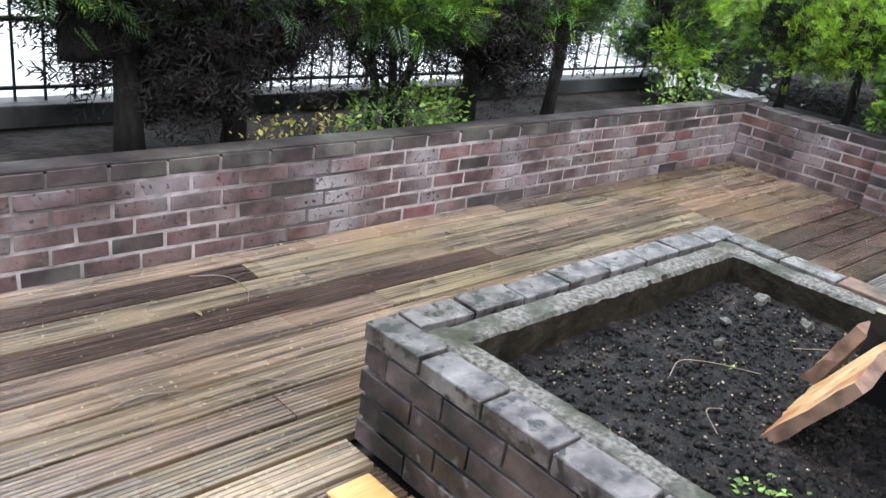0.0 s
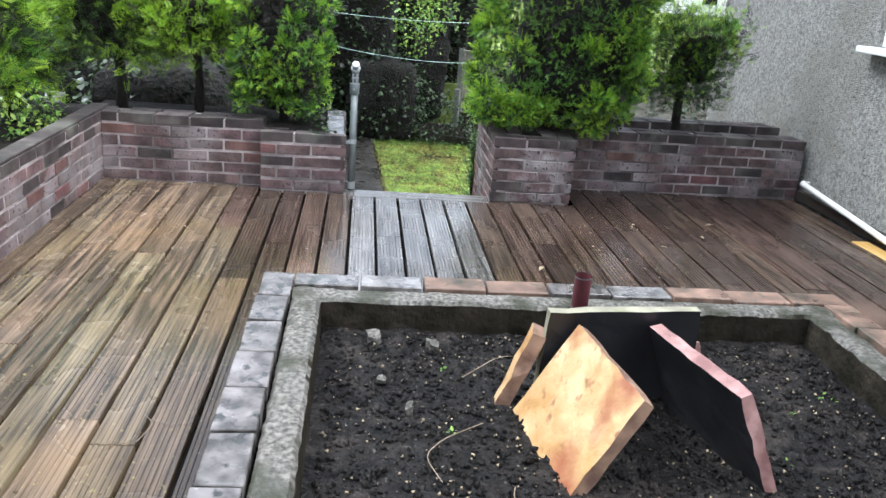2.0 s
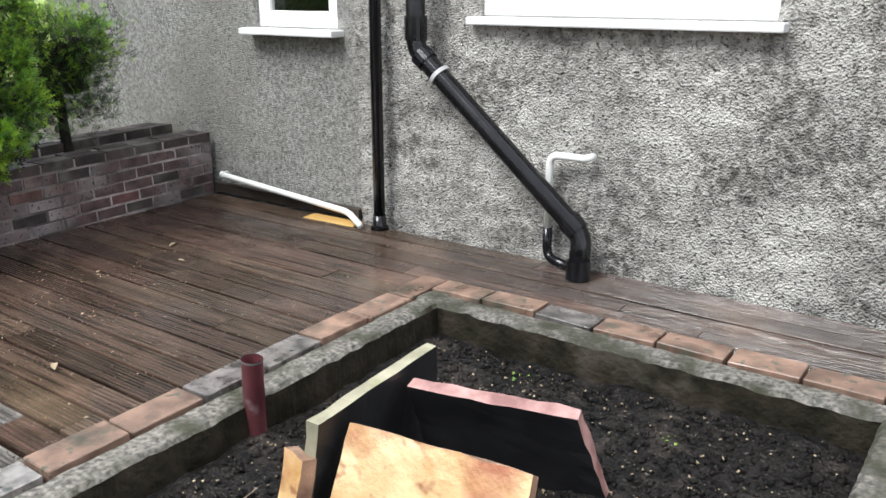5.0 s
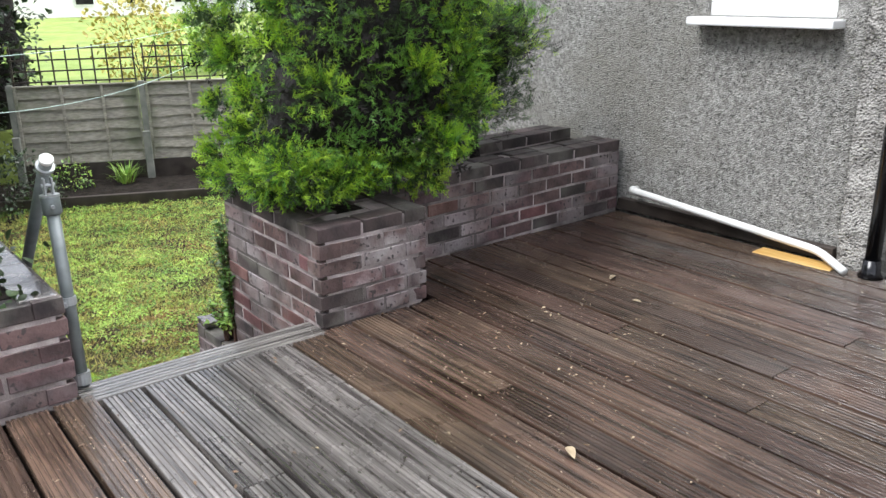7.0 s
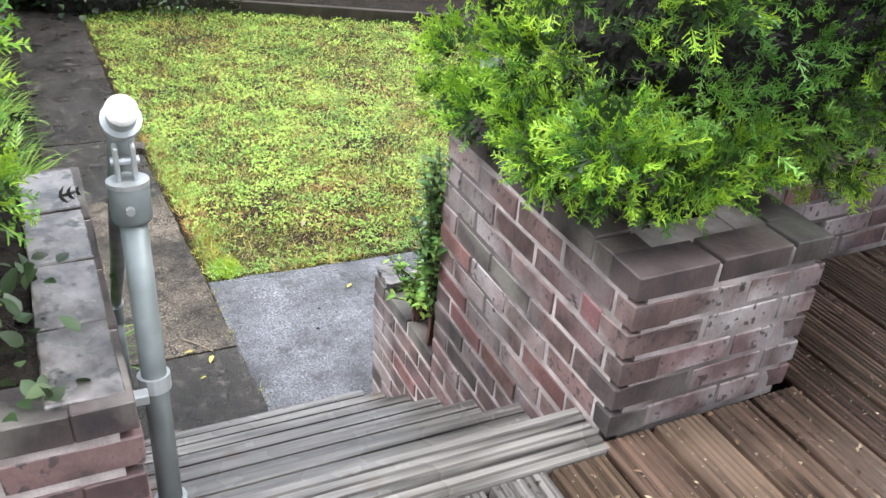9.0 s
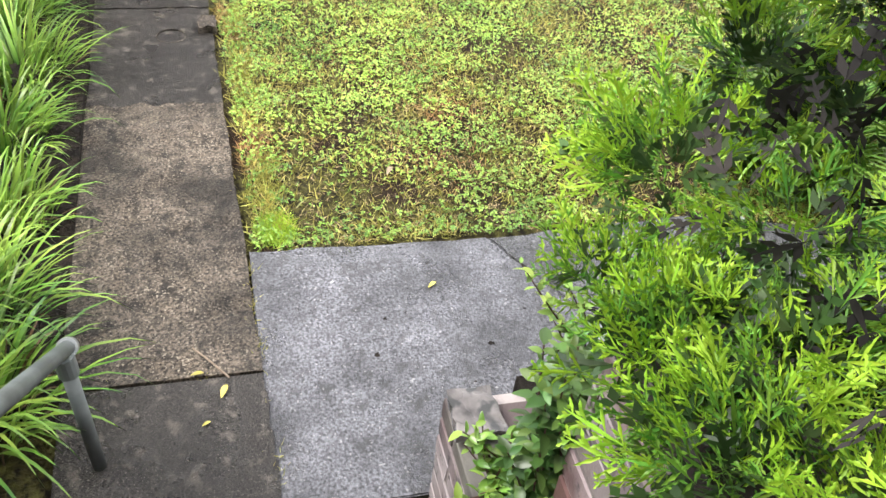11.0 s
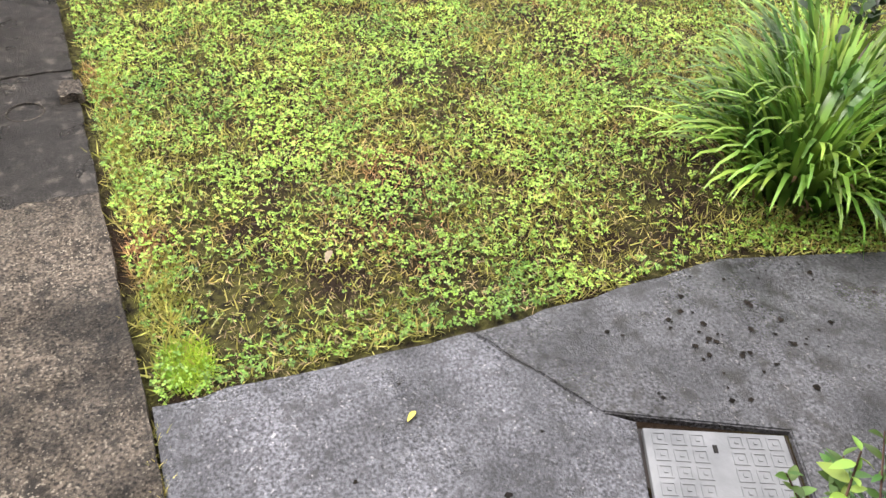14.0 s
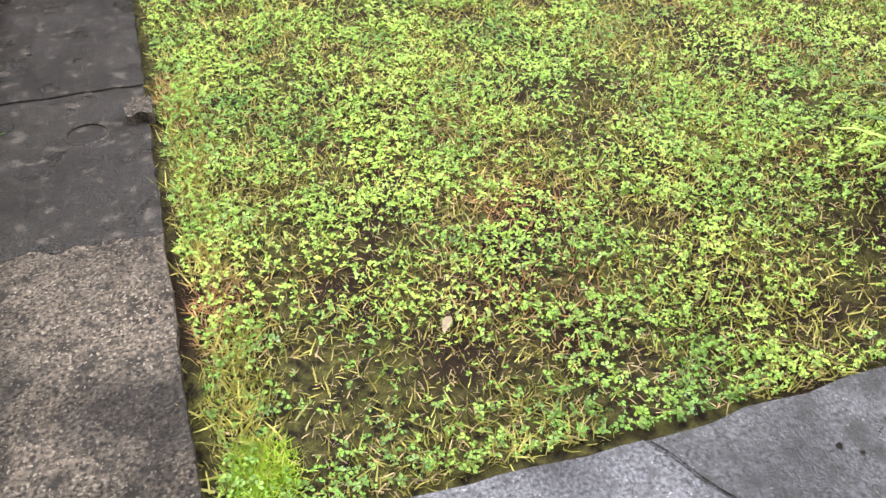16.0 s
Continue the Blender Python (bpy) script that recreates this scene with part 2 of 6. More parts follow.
# ---- materials ----
BRICK = surface("plum_brick", (0.060, 0.038, 0.037), (0.165, 0.102, 0.098), 9, c3=(0.34, 0.31, 0.31), c3_scale=2.4, c3_at=(0.48, 0.78),
                rough=(0.5, 0.8), bump=0.8, bump_scale=60, vary=0.24, hue=0.015, drift=9.0, fleck=(0.05, 0.04, 0.04), fleck_scale=45, wet=0.25)
BRICK_DARK = surface("soot_brick", (0.026, 0.021, 0.021), (0.075, 0.056, 0.053), 8, c3=(0.16, 0.15, 0.13), c3_scale=3, rough=(0.5, 0.85),
                     bump=0.6, bump_scale=70, vary=0.3, hue=0.02, drift=9.0)
BRICK_STAINED = surface("stained_planter_brick", (0.030, 0.024, 0.024), (0.125, 0.095, 0.092), 10, c3=(0.010, 0.0095, 0.009), c3_scale=3.0, c3_at=(0.44, 0.60), rough=(0.4, 0.8), bump=0.8, bump_scale=60, vary=0.25, drift=9.0,
                        fleck=(0.19, 0.175, 0.165), fleck_scale=14, fleck_at=(0.64, 0.76))
MORTAR_STAINED = surface("stained_mortar", (0.05, 0.044, 0.040), (0.17, 0.15, 0.14), 14, c3=(0.012, 0.011, 0.010), c3_scale=3.0, c3_at=(0.44, 0.60), rough=(0.8, 0.95), bump=0.6, bump_scale=120)
BRICK_BLOOM = surface("bloomed_brick", (0.070, 0.046, 0.045), (0.185, 0.122, 0.118), 9, c3=(0.46, 0.43, 0.425), c3_scale=5.5, c3_at=(0.48, 0.76), rough=(0.4, 0.75), bump=0.8, bump_scale=60, vary=0.22, hue=0.015, fleck=(0.05, 0.04, 0.04),
                      fleck_scale=45, wet=0.35)
MORTAR = surface("lime_mortar", (0.30, 0.255, 0.245), (0.50, 0.44, 0.425), 14, c3=(0.10, 0.085, 0.08), c3_scale=2.2, c3_at=(0.42, 0.60), rough=(0.8, 0.95), bump=0.6, bump_scale=120)
BRICK_RED = surface("red_brick", (0.095, 0.045, 0.041), (0.19, 0.098, 0.09), 9, c3=(0.26, 0.20, 0.19), c3_scale=4, c3_at=(0.56, 0.8), rough=(0.5, 0.85), bump=0.8, bump_scale=60, vary=0.3, hue=0.02, drift=9.0)
CAP_STONE = surface("wet_cap_brick", (0.046, 0.040, 0.037), (0.185, 0.167, 0.158), 16, c3=(0.26, 0.243, 0.233), c3_scale=5.0, c3_at=(0.54, 0.75), rough=(0.08, 0.45), rough_scale=9,
                    bump=0.5, bump_scale=60, vary=0.22, hue=0.02, drift=7.0, fleck=(0.035, 0.035, 0.032), fleck_scale=22, fleck_at=(0.56, 0.66), wet=0.6)
CAP_RED = surface("rusty_cap_brick", (0.10, 0.062, 0.045), (0.23, 0.145, 0.105), 14, c3=(0.045, 0.040, 0.028), c3_scale=7, rough=(0.25, 0.7), rough_scale=7,
                  bump=0.5, bump_scale=60, vary=0.2, drift=7.0, fleck=(0.07, 0.07, 0.05), fleck_scale=30)
CONCRETE = surface("mossy_concrete", (0.036, 0.033, 0.028), (0.185, 0.172, 0.15), 60, c3=(0.026, 0.027, 0.014), c3_scale=7, c3_at=(0.46, 0.64), rough=(0.6, 0.95),
                   bump=0.9, bump_scale=50, bump_dist=0.008, fleck=(0.06, 0.06, 0.05), fleck_scale=28, vary=0.12)
DARK_SIDE = surface("dark_brown_inner_face", (0.010, 0.009, 0.0055), (0.034, 0.028, 0.020), 9, c3=(0.075, 0.066, 0.052), c3_scale=3.5, c3_at=(0.60, 0.74), rough=(0.7, 0.95), spec=0.12,
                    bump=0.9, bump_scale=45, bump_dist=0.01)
SOIL = surface("wet_soil", (0.0022, 0.002, 0.0018), (0.012, 0.010, 0.009), 22, c3=(0.034, 0.028, 0.024), c3_scale=9, c3_at=(0.52, 0.72), rough=(0.35, 0.9), rough_scale=30, bump=1.0,
               bump_scale=55, bump_dist=0.02, spec=0.2, fleck=(0.14, 0.125, 0.105), fleck_scale=75, fleck_at=(0.69, 0.73))
# Soil colour lowered to hold the shade of the conifers above the bed.
BED_SOIL = surface("bed_soil", (0.006, 0.005, 0.004), (0.022, 0.017, 0.013), 14, spec=0.15, rough=(0.7, 1.0), bump=1.0, bump_scale=40, bump_dist=0.02)
DECK = surface("wet_deck_timber", (0.022, 0.0135, 0.0095), (0.093, 0.061, 0.044), 3.2, c3=(0.16, 0.107, 0.075), c3_scale=1.5, c3_at=(0.54, 0.78), rough=(0.06, 0.36), rough_scale=2.2,
               bump=0.35, bump_scale=16, stretch=(0.7, 14, 14), vary=0.34, hue=0.012, drift=11.0, fleck=(0.30, 0.25, 0.19), fleck_scale=60, fleck_at=(0.7, 0.74), wet=0.9)
# Silvered grey, lightened to carry some of the sky the wet boards reflect.
DECK_GREY = surface("silvered_wet_sheen_timber", (0.034, 0.030, 0.028), (0.155, 0.143, 0.133), 3.2, rough=(0.12, 0.42), rough_scale=4, bump=0.35, bump_scale=16,
                    stretch=(0.7, 14, 14), vary=0.3, drift=11.0, wet=1.0, fleck=(0.03, 0.025, 0.021), fleck_scale=45, fleck_at=(0.62, 0.72))
TREAD = surface("wet_tread_timber", (0.042, 0.038, 0.034), (0.185, 0.172, 0.157), 3.2, c3=(0.10, 0.062, 0.038), c3_scale=2.6, c3_at=(0.60, 0.72), rough=(0.12, 0.42), rough_scale=4, bump=0.35, bump_scale=16,
                stretch=(14, 0.7, 14), vary=0.2, drift=11.0, wet=1.0)
DECK_OCHRE = surface("algae_stained_deck_timber", (0.050, 0.036, 0.024), (0.26, 0.19, 0.125), 3.0, c3=(0.22, 0.15, 0.08), c3_scale=1.3, c3_at=(0.48, 0.72), rough=(0.1, 0.42),
                     rough_scale=2.5, bump=0.35, bump_scale=16, stretch=(0.7, 14, 14), vary=0.38, hue=0.015, drift=11.0, fleck=(0.34, 0.29, 0.11), fleck_scale=50, fleck_at=(0.67, 0.73), wet=0.8)
NEW_WOOD = surface("new_yellow_timber", (0.42, 0.24, 0.06), (0.52, 0.34, 0.12), 6, rough=(0.3, 0.6), stretch=(0.7, 10, 10), bump=0.2, bump_scale=20, vary=0.1)
# Near-black that stands in for shade below boards and in narrow openings.
SHADE_BLACK = surface("shade_black", (0.006, 0.005, 0.004), (0.012, 0.01, 0.008), 9, rough=(0.8, 1.0), bump=0)
RENDER_OLD = surface("rough_pebbledash", (0.11, 0.104, 0.092), (0.48, 0.46, 0.425), 24, c3=(0.58, 0.56, 0.52), c3_scale=2.4, c3_at=(0.38, 0.70), rough=(0.75, 0.95), bump=1.0,
                     bump_scale=90, bump_dist=0.013, cells=85, fleck=(0.10, 0.096, 0.088), fleck_scale=55, fleck_at=(0.56, 0.68), tone=(1.6, 0.72, 1.2))
RENDER_NEW = surface("fine_grey_roughcast", (0.19, 0.185, 0.168), (0.40, 0.39, 0.362), 45, c3=(0.22, 0.21, 0.18), c3_scale=1.0, rough=(0.75, 0.95), bump=1.0, bump_scale=110,
                     bump_dist=0.010, cells=120, fleck=(0.07, 0.07, 0.065), fleck_scale=75, fleck_at=(0.58, 0.7))
WHITE = surface("white_upvc", (0.78, 0.78, 0.77), (0.83, 0.83, 0.82), 4, rough=(0.2, 0.35), bump=0.05, bump_scale=200)
WHITE_PIPE = surface("white_plastic_pipe", (0.72, 0.72, 0.69), (0.80, 0.80, 0.77), 7, rough=(0.25, 0.4), bump=0)
BLACK_PIPE = surface("black_plastic", (0.005, 0.005, 0.006), (0.010, 0.010, 0.012), 8, spec=0.45, rough=(0.10, 0.26), bump=0.05, bump_scale=90)
GREY_CLIP = surface("grey_plastic", (0.40, 0.40, 0.40), (0.5, 0.5, 0.5), 9, rough=(0.4, 0.5), bump=0)
GALV = surface("galvanised_tube", (0.13, 0.15, 0.15), (0.21, 0.235, 0.235), 9, rough=(0.38, 0.55), metal=0.2, bump=0.15, bump_scale=60, c3=(0.12, 0.13, 0.13), c3_scale=6)
GALV_LIGHT = surface("bright_galvanised_fitting", (0.30, 0.32, 0.325), (0.44, 0.46, 0.465), 14, rough=(0.3, 0.45), metal=0.5, bump=0.2, bump_scale=50)
RUST_TUBE = surface("dark_red_painted_tube", (0.075, 0.02, 0.025), (0.13, 0.04, 0.045), 9, rough=(0.2, 0.4), bump=0.2, bump_scale=60, c3=(0.25, 0.20, 0.2), c3_scale=7, c3_at=(0.62, 0.72))
SAND_SLAB = surface("sandstone_slab", (0.42, 0.235, 0.085), (0.60, 0.41, 0.22), 7, c3=(0.30, 0.105, 0.05), c3_scale=4.2, c3_at=(0.49, 0.64), rough=(0.35, 0.7), bump=0.9, bump_scale=16,
                    bump_dist=0.012, drift=5.0, fleck=(0.27, 0.13, 0.06), fleck_scale=22, fleck_at=(0.60, 0.70))
RUST_EDGE = surface("rusty_stone_edge", (0.125, 0.070, 0.050), (0.29, 0.18, 0.12), 16, rough=(0.4, 0.7), bump=0.5, bump_scale=60)
PINK_SLAB = surface("pink_stone_edge", (0.18, 0.085, 0.078), (0.40, 0.235, 0.215), 16, rough=(0.4, 0.7), bump=0.5, bump_scale=60)
PALE_SLAB = surface("pale_mossy_stone_edge", (0.19, 0.18, 0.125), (0.31, 0.29, 0.21), 12, c3=(0.14, 0.16, 0.05), c3_scale=9, rough=(0.5, 0.8), bump=0.5, bump_scale=60)
BLACK_SLAB = surface("black_coated_slab_face", (0.006, 0.006, 0.007), (0.016, 0.016, 0.018), 5, rough=(0.35, 0.7), bump=0.3, bump_scale=30)
PATH_DRY = surface("wet_brown_concrete", (0.010, 0.008, 0.006), (0.175, 0.142, 0.108), 80, c3=(0.020, 0.0165, 0.013), c3_scale=16, c3_at=(0.50, 0.68), rough=(0.35, 0.85), rough_scale=6, bump=1.0, spec=0.3,
               bump_scale=120, bump_dist=0.008, fleck=(0.27, 0.235, 0.185), fleck_scale=95, fleck_at=(0.60, 0.67), contrast=(0.36, 0.66), tone=(2.6, 0.25, 1.15))
PATH_WET = surface("soaked_dark_concrete", (0.006, 0.005, 0.0044), (0.040, 0.035, 0.030), 120, c3=(0.085, 0.074, 0.062), c3_scale=16, c3_at=(0.58, 0.68), rough=(0.22, 0.65), rough_scale=5, bump=1.0, bump_scale=120, bump_dist=0.008,
                   fleck=(0.14, 0.125, 0.11), fleck_scale=170, fleck_at=(0.63, 0.70), spec=0.35, contrast=(0.36, 0.66), tone=(2.0, 0.6, 1.2))
PAVING = surface("wet_slate_grey_paving", (0.020, 0.020, 0.023), (0.175, 0.176, 0.196), 92, c3=(0.040, 0.039, 0.041), c3_scale=18, c3_at=(0.52, 0.70), rough=(0.10, 0.60), rough_scale=3.2, bump=1.0,
                 bump_scale=130, bump_dist=0.007, fleck=(0.30, 0.29, 0.295), fleck_scale=70, fleck_at=(0.65, 0.71), spec=0.5, contrast=(0.34, 0.66), wet=0.6, tone=(3.0, 0.30, 1.25))
PAVING_DARK = surface("dark_wet_paving", (0.012, 0.012, 0.013), (0.148, 0.148, 0.160), 90, c3=(0.030, 0.028, 0.026), c3_scale=14, c3_at=(0.50, 0.68), rough=(0.10, 0.60), rough_scale=3.2, bump=1.0,
                      bump_scale=130, bump_dist=0.007, fleck=(0.22, 0.21, 0.205), fleck_scale=70, fleck_at=(0.66, 0.72), spec=0.5, contrast=(0.32, 0.68), wet=0.6, tone=(3.0, 0.4, 1.2))
COVER = surface("galvanised_inspection_cover", (0.17, 0.175, 0.18), (0.27, 0.275, 0.28), 6, rough=(0.3, 0.55), metal=0.4, bump=0.3, bump_scale=60)
LAWN = surface("mossy_lawn_soil", (0.010, 0.008, 0.005), (0.070, 0.066, 0.020), 30, spec=0.1, c3=(0.020, 0.013, 0.008), c3_scale=2.6, c3_at=(0.46, 0.60), rough=(0.7, 1.0), bump=1.0, bump_scale=60,
               bump_dist=0.02)
GRASS = surface("moss_and_grass_blades", (0.25, 0.25, 0.05), (0.52, 0.475, 0.13), 6, c3=(0.40, 0.235, 0.10), c3_scale=1.7, c3_at=(0.57, 0.68), rough=(0.45, 0.7), vary=0.45, hue=0.02, by="island",
                bump=0, translucent=0.2)
CLOVER = surface("creeping_weed_leaves", (0.112, 0.23, 0.03), (0.32, 0.49, 0.072), 2.5, rough=(0.35, 0.6), vary=0.5, hue=0.015, by="island", bump=0, translucent=0.2)
BRIGHT_MOSS = surface("bright_feathery_moss", (0.20, 0.36, 0.02), (0.38, 0.52, 0.05), 6, rough=(0.5, 0.7), vary=0.35, hue=0.015, by="island", bump=0, translucent=0.2)
CONIFER = surface("conifer_sprays", (0.078, 0.20, 0.028), (0.21, 0.41, 0.042), 3.0, rough=(0.4, 0.65), vary=0.4, hue=0.02, by="island", bump=0, translucent=0.18)
CONIFER_LIME = surface("lime_conifer_tips", (0.24, 0.44, 0.025), (0.42, 0.62, 0.055), 3.0, rough=(0.4, 0.6), vary=0.25, hue=0.015, by="island", bump=0, translucent=0.32)
# Darker green with the shade inside the crowns put into the colour.
CONIFER_SHADED = surface("shaded_conifer_sprays", (0.022, 0.05, 0.014), (0.06, 0.115, 0.024), 3.0, rough=(0.45, 0.7), vary=0.35, hue=0.02, by="island", bump=0, translucent=0.15)
# Dead brown, taken near black so the twig mass reads as shaded.
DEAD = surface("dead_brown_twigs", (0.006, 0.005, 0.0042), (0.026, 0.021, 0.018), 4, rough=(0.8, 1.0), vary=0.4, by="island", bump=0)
# Near-black for added cores, standing in for shade deep in the foliage.
SHADE_CORE = surface("foliage_shade_core", (0.005, 0.005, 0.0035), (0.013, 0.010, 0.007), 9, rough=(0.9, 1.0), bump=1.0, bump_scale=25, bump_dist=0.05)
BARK = surface("dark_bark", (0.010, 0.008, 0.006), (0.032, 0.026, 0.021), 12, rough=(0.8, 1.0), bump=1.0, bump_scale=35, bump_dist=0.02, stretch=(4, 4, 1))
BROADLEAF = surface("fresh_green_leaves", (0.10, 0.21, 0.035), (0.30, 0.44, 0.08), 4, rough=(0.25, 0.5), vary=0.45, hue=0.025, by="island", bump=0, translucent=0.3)
DARKLEAF = surface("dark_shrub_leaves", (0.012, 0.026, 0.009), (0.04, 0.070, 0.022), 3, rough=(0.35, 0.6), vary=0.4, hue=0.02, by="island", bump=0, translucent=0.15)
MIDLEAF = surface("mid_green_leaves", (0.035, 0.085, 0.02), (0.13, 0.23, 0.05), 4, rough=(0.25, 0.5), vary=0.45, hue=0.025, by="island", bump=0, translucent=0.25)
STRAP = surface("strap_leaves", (0.055, 0.145, 0.02), (0.28, 0.44, 0.075), 2.5, rough=(0.25, 0.45), vary=0.45, hue=0.02, by="island", bump=0, translucent=0.25)
RED_STEM = surface("red_brown_stem", (0.045, 0.022, 0.016), (0.11, 0.055, 0.038), 20, rough=(0.5, 0.8), bump=0.2)
YELLOWLEAF = surface("fallen_yellow_leaf", (0.40, 0.36, 0.05), (0.5, 0.42, 0.12), 20, rough=(0.4, 0.6), bump=0, vary=0.3)
PALELEAF = surface("bleached_leaf_litter", (0.17, 0.13, 0.08), (0.36, 0.29, 0.19), 20, rough=(0.5, 0.7), bump=0, vary=0.4, by="island")
STRAW = surface("dry_straw", (0.12, 0.075, 0.035), (0.36, 0.27, 0.13), 20, rough=(0.5, 0.7), bump=0, vary=0.5, by="island")
BROWNLEAF = surface("brown_leaf_litter", (0.06, 0.034, 0.018), (0.14, 0.085, 0.04), 20, rough=(0.4, 0.7), bump=0, vary=0.4, by="island")
TWIG = surface("pale_dry_twig", (0.16, 0.12, 0.085), (0.27, 0.21, 0.155), 20, rough=(0.6, 0.9), bump=0.2)
FENCE = surface("weathered_fence_timber", (0.20, 0.185, 0.15), (0.33, 0.31, 0.26), 3, rough=(0.6, 0.9), stretch=(8, 1, 14), bump=0.5, bump_scale=12, vary=0.14, drift=8.0, c3=(0.13, 0.14, 0.09), c3_scale=1.4)
FENCE_POST = surface("mossy_fence_post", (0.12, 0.13, 0.11), (0.22, 0.22, 0.19), 5, rough=(0.7, 0.9), bump=0.5, bump_scale=30)
DARK_TIMBER = surface("dark_wet_timber", (0.018, 0.013, 0.010), (0.045, 0.035, 0.028), 6, rough=(0.4, 0.7), bump=0.4, bump_scale=30)
WHITE_RENDER = surface("white_house_render", (0.74, 0.74, 0.73), (0.82, 0.82, 0.81), 2, rough=(0.7, 0.9), bump=0.2, bump_scale=40)
SLATE = surface("grey_roof_slate", (0.06, 0.06, 0.07), (0.12, 0.12, 0.13), 6, rough=(0.4, 0.7), bump=0.3, bump_scale=12)
ROAD = surface("pale_wet_road", (0.30, 0.30, 0.30), (0.42, 0.42, 0.42), 2, rough=(0.12, 0.35), rough_scale=1.5, bump=0.2, bump_scale=80)
RAIL = surface("black_iron_railing", (0.012, 0.012, 0.013), (0.03, 0.028, 0.028), 12, rough=(0.4, 0.6), bump=0)
# Cement grey lowered overall, with shade from the conifers in the colour.
OLD_WALL = surface("grey_cement_wall", (0.028, 0.030, 0.029), (0.075, 0.075, 0.072), 3.0, c3=(0.19, 0.19, 0.185), c3_scale=1.1, c3_at=(0.55, 0.7), rough=(0.6, 0.9), bump=0.5, bump_scale=40,
                   fleck=(0.04, 0.04, 0.04), fleck_scale=5, fleck_at=(0.6, 0.72))
MEADOW = surface("far_grass", (0.13, 0.19, 0.035), (0.22, 0.28, 0.06), 0.8, rough=(0.7, 1.0), bump=0.6, bump_scale=20, bump_dist=0.03)
CORD = surface("pale_washing_line", (0.38, 0.52, 0.48), (0.48, 0.60, 0.56), 9, rough=(0.4, 0.6), bump=0)
ROOM = surface("dim_room_walls", (0.10, 0.09, 0.075), (0.14, 0.13, 0.11), 2, rough=(0.8, 0.9), bump=0)
CURTAIN = surface("pale_grey_blind", (0.34, 0.36, 0.37), (0.42, 0.44, 0.45), 6, rough=(0.8, 0.9), bump=0)

GLASS = bpy.data.materials.new("window_glass")
GLASS.use_nodes = True
gb = GLASS.node_tree.nodes["Principled BSDF"]
gb.inputs["Base Color"].default_value = (0.9, 0.95, 0.93, 1)
gb.inputs["Roughness"].default_value = 0.02
gb.inputs["Transmission Weight"].default_value = 1.0
gb.inputs["IOR"].default_value = 1.45


# ---- ground ----
def ground_sheet():
    """One sheet out to the horizon: the lower garden, with the plot of the house raised out of it."""
    bm = bmesh.new()
    xs = [-600, -120, -30, -12, -4, 0] + [0.8 + 0.4 * i for i in range(26)] + [12, 16, 30, 120, 600]
    ys = [-600, -120, -30, -12] + [-8 + 0.5 * i for i in range(24)] + [6, 12, 30, 120, 600]
    rows = []
    for x in xs:
        row = []
        for y in ys:
            z = ground_z(x) - 0.03
            if 0.8 < x < 11 and -8 < y < 4:
                z += noise.noise((x * 1.3, y * 1.3, 0)) * 0.025
            row.append(bm.verts.new((x, y, z)))
        rows.append(row)
    for a, b in zip(rows, rows[1:]):
        for i in range(len(ys) - 1):
            bm.faces.new((a[i], b[i], b[i + 1], a[i + 1]))
    return bm


tagged(part("ground", ground_sheet(), LAWN, smooth=True), "mossy green lawn ground spreading below the terrace", "ground", kind="structure")
tagged(part("road", box_bm((-300, 3.66, -1.6), (300, 320, 0.12)), ROAD), "pale wet street surface behind the railings", "road", kind="structure")
# Solid block whose colour is the shade seen between the boards.
tagged(part("terrace_base", box_bm((-12, -2.4, -1.7), (-0.02, 2.56, -0.05)), SHADE_BLACK), "near-black block standing in for shade under the decking boards", "base", kind="structure")


# ---- brick walls ----
def brick_mesh(name, seed, material, size=(0.215, 0.1025, 0.062)):
    """A worn brick with rounded, slightly uneven edges, centred on its own origin."""
    r = random.Random(seed)
    bm = bmesh.new()
    bmesh.ops.create_cube(bm, size=1)
    for v in bm.verts:
        v.co = Vector([v.co[i] * size[i] + r.uniform(-0.002, 0.002) for i in range(3)])
    bmesh.ops.bevel(bm, geom=list(bm.edges), offset=0.003, segments=1, affect="EDGES")
    me = bpy.data.meshes.new(name)
    bm.to_mesh(me)
    bm.free()
    me.materials.append(material)
    return me


BRICKS = [brick_mesh("brick", s, BRICK) for s in range(5)]
BRICKS_RED = [brick_mesh("brick", s + 20, BRICK_RED) for s in range(3)]
BRICKS_BLOOM = [brick_mesh("brick", s + 80, BRICK_BLOOM) for s in range(4)]
BRICKS_STAINED = [brick_mesh("brick", s + 70, BRICK_STAINED) for s in range(4)]
BRICKS_DARK = [brick_mesh("brick", s + 10, BRICK_DARK) for s in range(4)]
R = random.Random(3)


